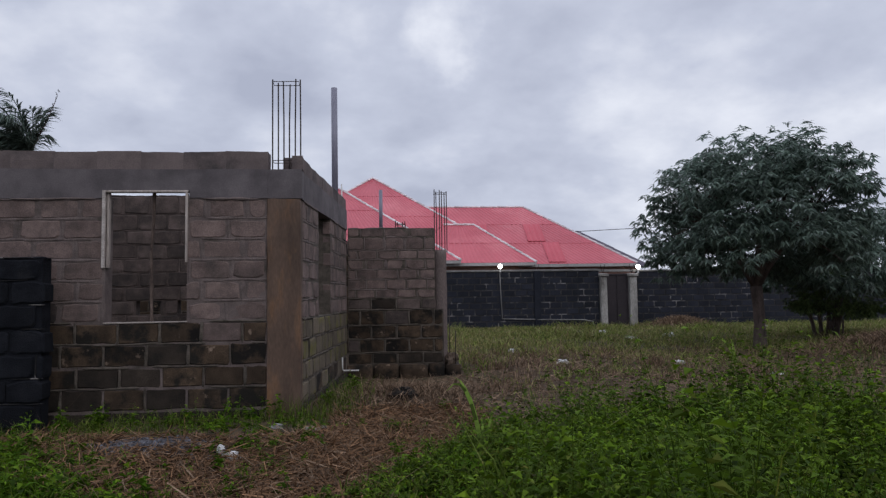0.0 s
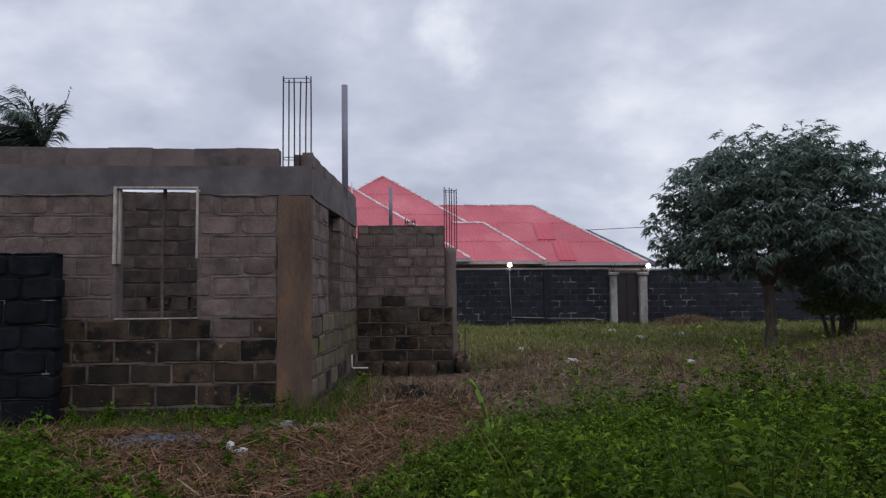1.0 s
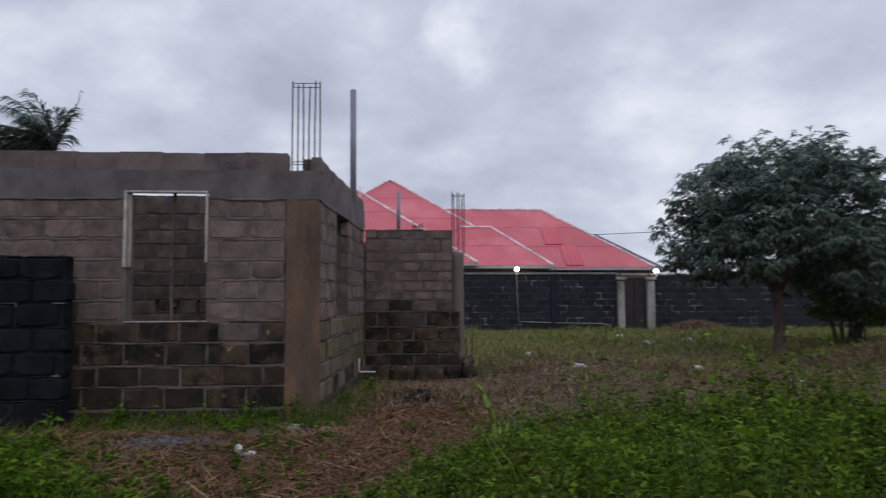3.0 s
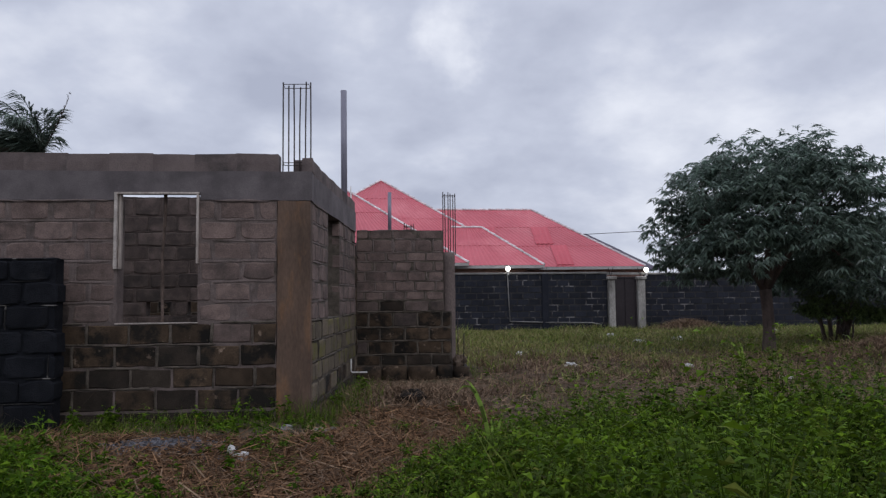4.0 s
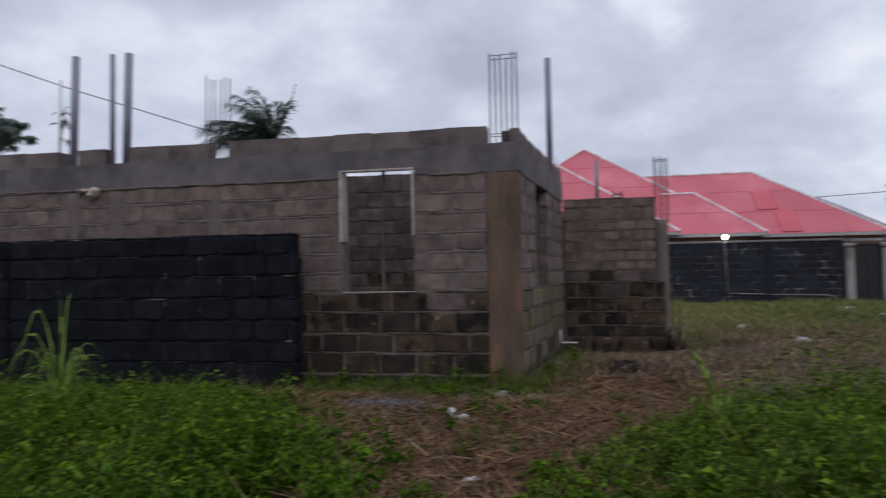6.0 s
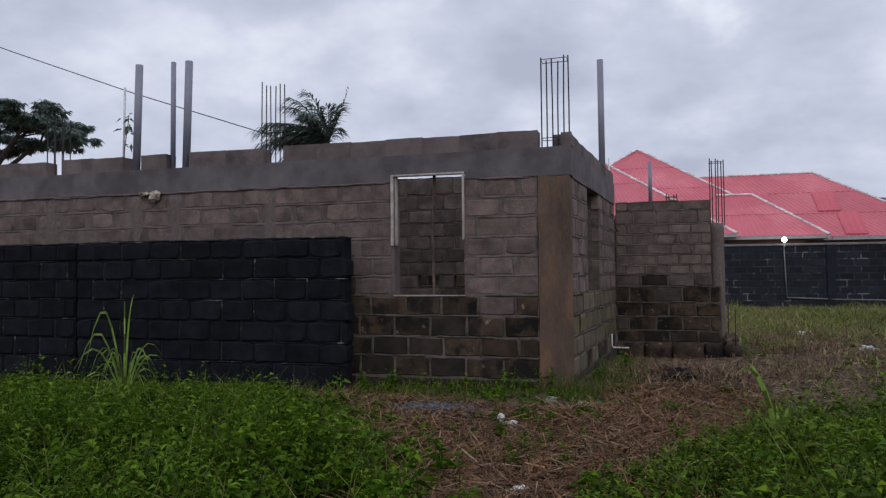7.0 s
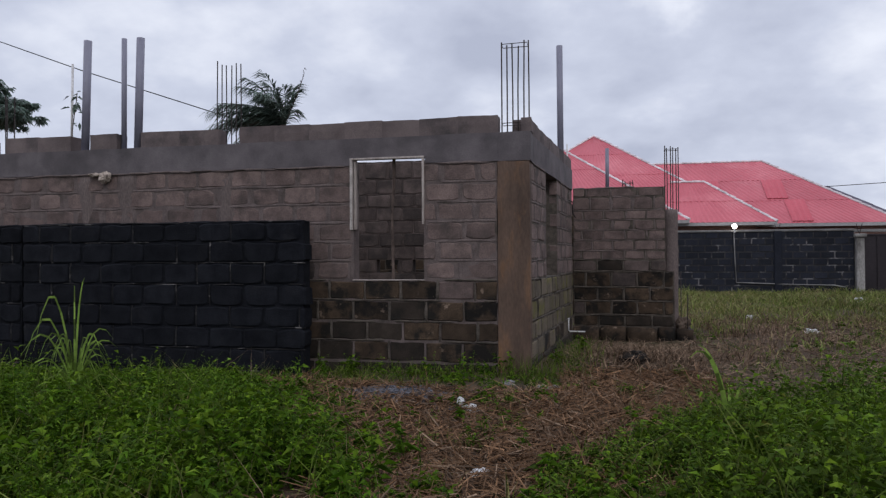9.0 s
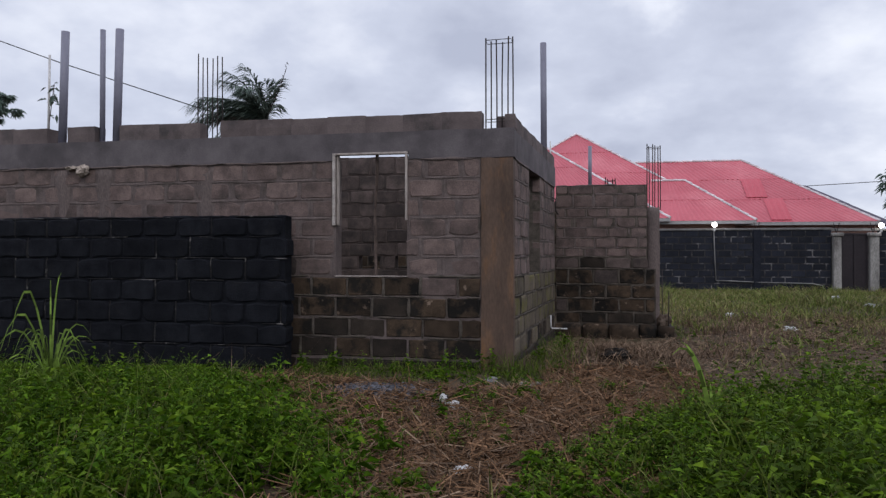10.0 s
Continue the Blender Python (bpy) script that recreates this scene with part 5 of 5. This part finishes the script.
        x, y = np.repeat(cx, per) + rng.normal(0, 1, len(r)) * r, np.repeat(cy, per) + rng.normal(0, 1, len(r)) * r
        h = np.repeat(rng.uniform(0.08, 0.24, len(cx)), per) * rng.uniform(0.5, 1.3, len(r))
        lean = np.concatenate([rng.normal(0, 0.55, (len(x), 2)) * h[:, None], np.zeros((len(x), 1))], 1)
        quads(name, blade_quads(np.stack([x, y, heights(x, y)], 1), h, lean, rng.uniform(0.007, 0.016, len(x))), label, "grass", M[mat])
    # thin dead stems standing among the weeds
    x, y = scatter(700, -6.5, 7.5, 3.2, 7.2, lambda x, y: (x < path_left(y) - 0.2) | (x > path_right(y) + 0.1))
    h = rng.uniform(0.18, 0.5, len(x))
    lean = np.concatenate([rng.normal(0, 0.6, (len(x), 2)) * h[:, None], np.zeros((len(x), 1))], 1)
    quads("dead_stems", blade_quads(np.stack([x, y, heights(x, y)], 1), h, lean, rng.uniform(0.003, 0.006, len(x))), "thin dry stems among the weeds", "stems", M["straw"])
    # heaps of cut stalks
    for cx, cy, r, n in ((10.8, 13.0, 1.8, 9000), (12.0, 26.4, 1.2, 4000), (1.1, 9.7, 0.9, 1500)):
        x, y = rng.normal(cx, r * 0.5, n), rng.normal(cy, r * 0.5, n)
        h = rng.uniform(0.02, 0.2, n)
        lean = np.concatenate([rng.normal(0, 0.16, (n, 2)), np.zeros((n, 1))], 1)
        quads("straw_heap", blade_quads(np.stack([x, y, heights(x, y)], 1), h, lean, rng.uniform(0.006, 0.012, n) * (1.0 + 0.05 * cy)), "heap of cut dry stalks", "straw heap", M["straw"])
    # sparse green seedlings over the bare ground
    x, y = scatter(900, -2.5, 12, 6.0, 15, lambda x, y: ~((x < 2.1) & (y > 8.9)) & (patchy(x, y, 0.8, 21.0) > 0.0))
    weed_patch("seedlings", x, y, rng.uniform(0.04, 0.16, len(x)), M["weed"], "scattered low green seedlings", (0.02, 0.05))


def reed(x, y, blades, label):
    """A tuft of long arching leaves; blades: way to the tip and height of the arch."""
    out = []
    for dx, dy, top, w, fall in blades:
        base = Vector((x, y, ground_height(x, y)))
        pts = []
        for i in range(9):
            s = i / 8
            pts.append(base + Vector((dx * s ** 1.6, dy * s ** 1.6, top * (1 - (1 - s) ** 1.7) - fall * max(0, s - 0.55) ** 2 * 4.9)))
        for i in range(8):
            a, b = pts[i], pts[i + 1]
            side = (b - a).cross(Vector((0.25, 1, 0.1))).normalized()
            w0, w1 = w * (1 - (i / 8) ** 3), w * (1 - ((i + 1) / 8) ** 3) + 0.001
            out.append([a - side * w0, a + side * w0, b + side * w1, b - side * w1])
    v = np.array([[tuple(p) for p in q] for q in out])
    ob = new("reed_tuft", array_mesh("reed_tuft", v.reshape(-1, 3), np.arange(len(v) * 4).reshape(-1, 4), M["reed"]))
    return tagged(ob, label, "reed")


weeds()
field()
tuft = [(0.1, 0, 1.2, 0.013, 0.0), (-0.02, 0.02, 1.22, 0.012, 0.1), (-0.42, 0, 1.3, 0.014, 0.75), (-0.55, 0.03, 1.05, 0.013, 0.6), (-0.6, 0.05, 0.85, 0.013, 0.35), (0.3, 0, 0.9, 0.012, 0.5)]
for k in range(46):
    a = k * 2.4
    tuft.append((math.cos(a) * (0.15 + 0.012 * (k % 30)), math.sin(a) * 0.25, 0.45 + 0.011 * ((k * 17) % 41), 0.009, 0.15 + 0.02 * (k % 20)))
reed(-3.92, 5.75, tuft, "tall tuft of reed grass with broken leaves by the fence wall")
reed(1.40, 5.7, [(-0.2, 0.1, 0.76, 0.014, 0.0), (-0.26, 0.1, 0.82, 0.014, 0.16), (0.08, 0, 0.5, 0.014, 0.0), (0.0, 0.1, 0.46, 0.014, 0.0), (0.2, 0, 0.42, 0.012, 0.1)], "upright light green reed leaves on the path's edge")
reed(7.15, 13.0, [(-0.08, 0, 0.5, 0.02, 0.0), (-0.5, 0, 0.62, 0.02, 0.2)], "bent stalk of pale reed on the open plot")
reed(5.6, 9.5, [(-0.45, 0, 0.22, 0.02, 0.0)], "fallen broad yellow-green leaf on the plot")

# ---- trees ----


def limb_points(a, b, bend, n=5):
    a, b = Vector(a), Vector(b)
    pts = []
    for i in range(n + 1):
        s = i / n
        pts.append(a.lerp(b, s) + Vector(bend) * math.sin(math.pi * s))
    return pts


def leaf_tree(name, base, fork, crown_c, radii, clumps, per, mat, label, leaf=(0.13, 0.22), trunk=0.16, seed=1, flat=1.0, stems=1):
    """A broad tree: tapered trunk, limbs to each part of the crown, and a crown of leaf whorls in uneven clumps."""
    tree = thing(name, base, label, "tree")
    bpy.context.view_layer.update()
    r = np.random.default_rng(seed)
    bm = bmesh.new()
    for s in range(stems):
        off = Vector((0.05 * s * (-1) ** s, 0.03 * s, 0)) if stems > 1 else Vector()
        top = Vector(fork) + off * 3
        pts = limb_points(Vector(base) + off + Vector((0, 0, -0.15)), top, (0.04, 0, 0), 6)
        add_tube(bm, pts, [trunk * k for k in (1.35, 1.05, 0.92, 0.88, 0.84, 0.86, 0.9)], 10)
    part("trunk", bm, M["bark"], tree, "", True)
    cs = []
    while len(cs) < clumps:
        d = r.normal(size=3)
        d /= np.linalg.norm(d)
        if d[2] < (-0.5 if flat < 1 else -0.72):
            continue
        k = r.uniform(0.72, 1.0) if r.uniform() < 0.9 else r.uniform(0.4, 0.7)
        # a dome, fuller at its shoulders
        e = np.sign(d) * np.abs(d) ** (0.92 if flat < 1 else 0.86)
        if e[2] < 0:
            e[2] *= 0.55 if flat < 1 else 0.62
            e[:2] *= 1.0 if flat < 1 else 1.12
        c = np.array(crown_c) + e * np.array(radii) * k
        # the limbs stay bare near the trunk
        if flat == 1.0 and stems == 1 and c[2] < fork[2] + 0.95 and math.hypot(c[0] - fork[0], c[1] - fork[1]) < 1.5:
            continue
        cs.append(c)
    bm = bmesh.new()
    mains = []
    for k in range(7):
        a = 2 * math.pi * k / 7 + r.uniform(-0.3, 0.3)
        end = Vector(crown_c) + Vector((math.cos(a) * radii[0] * 0.5, math.sin(a) * radii[1] * 0.5, float(r.uniform(-0.2, 0.35)) * radii[2]))
        pts = limb_points(fork, end, (0, 0, 0.12), 4)
        add_tube(bm, pts, [trunk * q for q in (0.68, 0.55, 0.45, 0.36, 0.26)], 7)
        mains.append(pts)
    for c in cs[::2]:
        start = min((p for m in mains for p in m[2:]), key=lambda p: (p - Vector(c)).length)
        add_tube(bm, limb_points(start, c, (0, 0, 0.08), 3), [trunk * q for q in (0.22, 0.16, 0.11, 0.05)], 5)
    part("branchwork", bm, M["bark"], tree, "", True)
    whorl, out_n = [], []
    for c in cs:
        m = int(per * r.uniform(0.7, 1.3))
        d = unit(r.normal(size=(m, 3)))
        d[:, 2] = np.abs(d[:, 2]) * 1.0 - 0.35
        rad = r.uniform(0.35, 0.75) * np.array([1, 1, 0.72 * flat])
        whorl.append(c + unit(d) * rad * r.uniform(0.55, 1.05, (m, 1)))
        out_n.append(unit(unit(d) + 0.35 * unit(c - np.array(crown_c))))
    whorl, out_n = np.concatenate(whorl), np.concatenate(out_n)
    n = len(whorl)
    q = []
    for k in range(9):
        a = 2 * np.pi * k / 9 + r.uniform(0, 1, n)
        ring = np.stack([np.cos(a), np.sin(a), np.zeros(n)], 1)
        way = unit(ring + out_n * r.uniform(0.3, 1.1, (n, 1)) + np.array([0, 0, -0.42]))
        ln = r.uniform(*leaf, n)
        q.append(leaf_quads(whorl + r.normal(0, 0.02, (n, 3)), way, ln, ln * 0.27, droop=0.3, fold=0.1))
    quads("crown", np.concatenate(q), "", "", mat, kind="", parent=tree)
    return tree


leaf_tree("mango_tree", (9.3, 16.0, 0), (9.4, 16.2, 1.45), (9.58, 16.3, 2.78), (2.15, 2.25, 2.12), 200, 24, M["mango"],
          "broad round mango tree with drooping dark green leaves", seed=3, trunk=0.15)
leaf_tree("mango_tree", (13.0, 19.0, 0), (13.2, 18.9, 1.5), (13.5, 18.7, 2.05), (2.2, 1.8, 1.45), 95, 25, M["mango"],
          "smaller bushy mango tree with several stems", seed=8, trunk=0.055, stems=6)
leaf_tree("shrub", (13.05, 18.7, 0), (13.05, 18.7, 0.5), (13.1, 18.6, 1.0), (0.8, 0.8, 0.85), 34, 30, M["shrub"],
          "leafy shrub growing round the stems of the small tree", leaf=(0.08, 0.15), seed=21, trunk=0.03, stems=3)
leaf_tree("spreading_tree", (-29.4, 26.0, 0), (-29.2, 26.0, 5.2), (-28.3, 26.0, 7.9), (3.9, 3.5, 1.7), 64, 48, M["mango"],
          "spreading tree with flat layers of foliage behind the house", leaf=(0.2, 0.34), seed=12, trunk=0.25, flat=0.4)


def palm_tree(base, top):
    tree = thing("palm_tree", base, "wind-bent coconut palm behind the house", "palm")
    bpy.context.view_layer.update()
    r = np.random.default_rng(5)
    bm = bmesh.new()
    add_tube(bm, limb_points(Vector(base) - Vector((0, 0, 0.2)), top, (0.2, 0, 0), 8), [0.2, 0.16, 0.15, 0.145, 0.14, 0.14, 0.14, 0.15, 0.17], 10)
    part("trunk", bm, M["bark"], tree, "", True)
    top = np.array(top)
    for k in range(32):
        bare = k == 0
        if bare:
            way, ln, sag = np.array([0.46, 0.1, 1.0]), 2.5, 0.1
        else:
            a = r.uniform(0, 2 * np.pi)
            way = np.array([r.uniform(-1.4, 0.25), r.uniform(-0.5, 0.5), r.uniform(0.3, 1.25)])
            ln, sag = r.uniform(1.9, 2.9), r.uniform(0.6, 1.4)
        way = way / np.linalg.norm(way)
        s = np.linspace(0, 1, 24)[:, None]
        spine = top + way * ln * s + np.array([-0.25, 0, -sag]) * s ** 2.2
        bm = bmesh.new()
        add_tube(bm, [tuple(p) for p in spine[::3]], list(np.linspace(0.032, 0.008, len(spine[::3]))), 5)
        rachis = part("frond", bm, M["palm"] if not bare else M["bark"], tree)
        tang = unit(np.gradient(spine, axis=0))
        q = []
        for sgn in (-1, 1):
            side = unit(np.cross(tang, np.array([0, 0, 1.0]))) * sgn
            for rep in range(2):
                m = r.uniform(size=len(spine)) < (0.55 if bare else 1)
                b = spine[m] + tang[m] * r.uniform(-0.05, 0.05, (m.sum(), 1))
                l = (0.74 if not bare else 0.34) * (1 - 0.6 * np.abs(s[m, 0] - 0.45)) * r.uniform(0.8, 1.15, m.sum())
                w = unit(side[m] * 0.75 + tang[m] * 0.75 + np.array([-0.3, 0, -0.25]) + r.normal(0, 0.12, (m.sum(), 3)))
                q.append(leaf_quads(b, w, l, l * 0.075, droop=0.35, fold=0.05))
        ob = new("frond_blade", array_mesh("frond_blade", np.concatenate(q).reshape(-1, 3), np.arange(sum(len(i) for i in q) * 4).reshape(-1, 4), M["palm"] if not bare else M["bark"]))
        ob.parent = rachis
        ob.matrix_parent_inverse = tree.matrix_world.inverted()


palm_tree((-11.0, 25.0, 0), (-11.0, 25.0, 6.35))

# ---- cables, litter and small things ----
pipe("overhead_cable", [(-40.0, 25.0, 16.6), (-26.1, 25.0, 11.3), (-19.8, 25.0, 8.98), (-13.6, 25.0, 6.88), (-9.5, 25.0, 5.6)], 0.022, "cable", "black overhead cable sloping down behind the house", "cable", 6)
pipe("overhead_cable", [(12.0, 41.5, 5.0), (20.0, 41.0, 5.35), (45.0, 40.0, 6.6)], 0.02, "cable", "thin overhead cable beyond the red roof", "cable", 6)


def crumpled(name, x, y, z, size, mat, label, category, seed, flat=0.5):
    bm = bmesh.new()
    bmesh.ops.create_icosphere(bm, subdivisions=3, radius=1)
    for v in bm.verts:
        k = 1 + 0.55 * noise.noise(v.co * 1.7 + Vector((seed * 3.1, 0, 0))) + 0.3 * noise.noise(v.co * 4.5 + Vector((0, seed, 0)))
        v.co = Vector((v.co.x * k, v.co.y * k * 0.75, v.co.z * k * flat)) * size
        v.co += Vector((x, y, z + size * flat * 0.55))
    return tagged(part(name, bm, M[mat]), label, category)


BAGS = ((-0.62, 6.62, 0.085), (-0.24, 4.95, 0.07), (4.25, 14.25, 0.12), (3.69, 16.6, 0.13), (7.55, 19.5, 0.2), (7.92, 23.1, 0.17), (9.2, 20.8, 0.16),
        (6.28, 13.5, 0.11), (7.0, 11.4, 0.09), (3.95, 7.55, 0.09), (14.9, 25.5, 0.12), (7.3, 23.6, 0.12))
for i, (bx, by, bs) in enumerate(BAGS):
    crumpled("plastic_bag", bx, by, ground_height(bx, by) - 0.01, bs, "plastic", "crumpled white plastic bag lying on the ground", "litter", i + 1)
crumpled("plastic_bag", -0.70, 6.66, 0.05, 0.035, "plastic", "torn corner of a white plastic bag", "litter", 31, 1.2)
crumpled("cloth_scrap", -6.12, 8.94, 2.45, 0.085, "cloth", "scrap of pale beige cloth caught on the ring beam", "cloth", 41, 0.9)
crumpled("cloth_scrap", -6.30, 8.95, 2.51, 0.08, "cloth", "scrap of pale beige cloth caught on the ring beam", "cloth", 42, 0.35)
for i, (bx, by, bs) in enumerate(((0.05, 7.75, 0.09), (-0.1, 7.95, 0.06), (-0.45, 8.15, 0.07), (0.25, 7.9, 0.05))):
    crumpled("stone", bx, by, ground_height(bx, by) - 0.02, bs, "stone", "grey stone half sunk in the soil", "stone", i + 60, 0.6)
crumpled("broken_block", 0.92, 9.3, 0.05, 0.15, "damp", "dark broken lump of block among dry stalks", "rubble", 71, 0.7)
crumpled("concrete_lump", 1.93, 13.25, 0.12, 0.11, "chalky", "pale broken concrete at the foot of the column", "rubble", 72, 1.1)
pipe("bent_bar", [(2.0, 13.2, 0.05), (2.01, 13.2, 0.7)], 0.009, "steel", "rusty bar standing beside the plinth", "rebar", 6)
pipe("bent_bar", [(1.9, 13.22, 0.1), (1.9, 13.23, 1.1)], 0.008, "steel", "rusty bar leaning on the column", "rebar", 6)
pipe("iron_hook", [(0.04, 12.6, 2.32), (0.1, 12.55, 2.28), (0.1, 12.55, 2.1), (0.14, 12.55, 2.02)], 0.012, "steel", "rusty iron hook on the side wall", "hook", 6)


def gravel():
    n = 650
    x, y = rng.normal(-1.45, 0.36, n), rng.normal(6.98, 0.2, n)
    v, f = [], []
    cube = np.array([(-1, -1, -1), (1, -1, -1), (1, 1, -1), (-1, 1, -1), (-1, -1, 1), (1, -1, 1), (1, 1, 1), (-1, 1, 1)]) * 0.5
    sides = [(0, 3, 2, 1), (4, 5, 6, 7), (0, 1, 5, 4), (1, 2, 6, 5), (2, 3, 7, 6), (3, 0, 4, 7)]
    for a, b in zip(x, y):
        s = rng.uniform(0.02, 0.055)
        p = cube * rng.uniform(0.6, 1.1, (8, 3)) * s @ np.array(Euler(rng.uniform(0, 6, 3)).to_matrix())
        i = len(v)
        v += [tuple(q + np.array((a, b, ground_height(a, b) + s * 0.3))) for q in p]
        f += [tuple(i + k for k in face) for face in sides]
    tagged(new("gravel", array_mesh("gravel", v, f, M["gravel"])), "small spread heap of blue-grey gravel", "gravel", kind="stuff")


gravel()


def dry_vine():
    vine = thing("dry_vine", (-6.72, 9.08, 3.2), "withered creeper clinging to a pale rod", "plant")
    bpy.context.view_layer.update()
    bm = bmesh.new()
    add_tube(bm, [(-6.78, 9.08, 2.88), (-6.74, 9.07, 3.25), (-6.71, 9.08, 3.5), (-6.68, 9.08, 3.72)], 0.006, 5)
    part("stem", bm, M["bark"], vine)
    base = np.stack([rng.normal(-6.72, 0.035, 30), rng.normal(9.08, 0.03, 30), rng.choice([3.3, 3.42, 3.55, 3.68], 30) + rng.normal(0, 0.03, 30)], 1)
    way = rng.normal(0, 1, (30, 3))
    quads("foliage", leaf_quads(base, way, rng.uniform(0.06, 0.12, 30), rng.uniform(0.03, 0.05, 30)), "", "", M["palm"], kind="", parent=vine)


dry_vine()
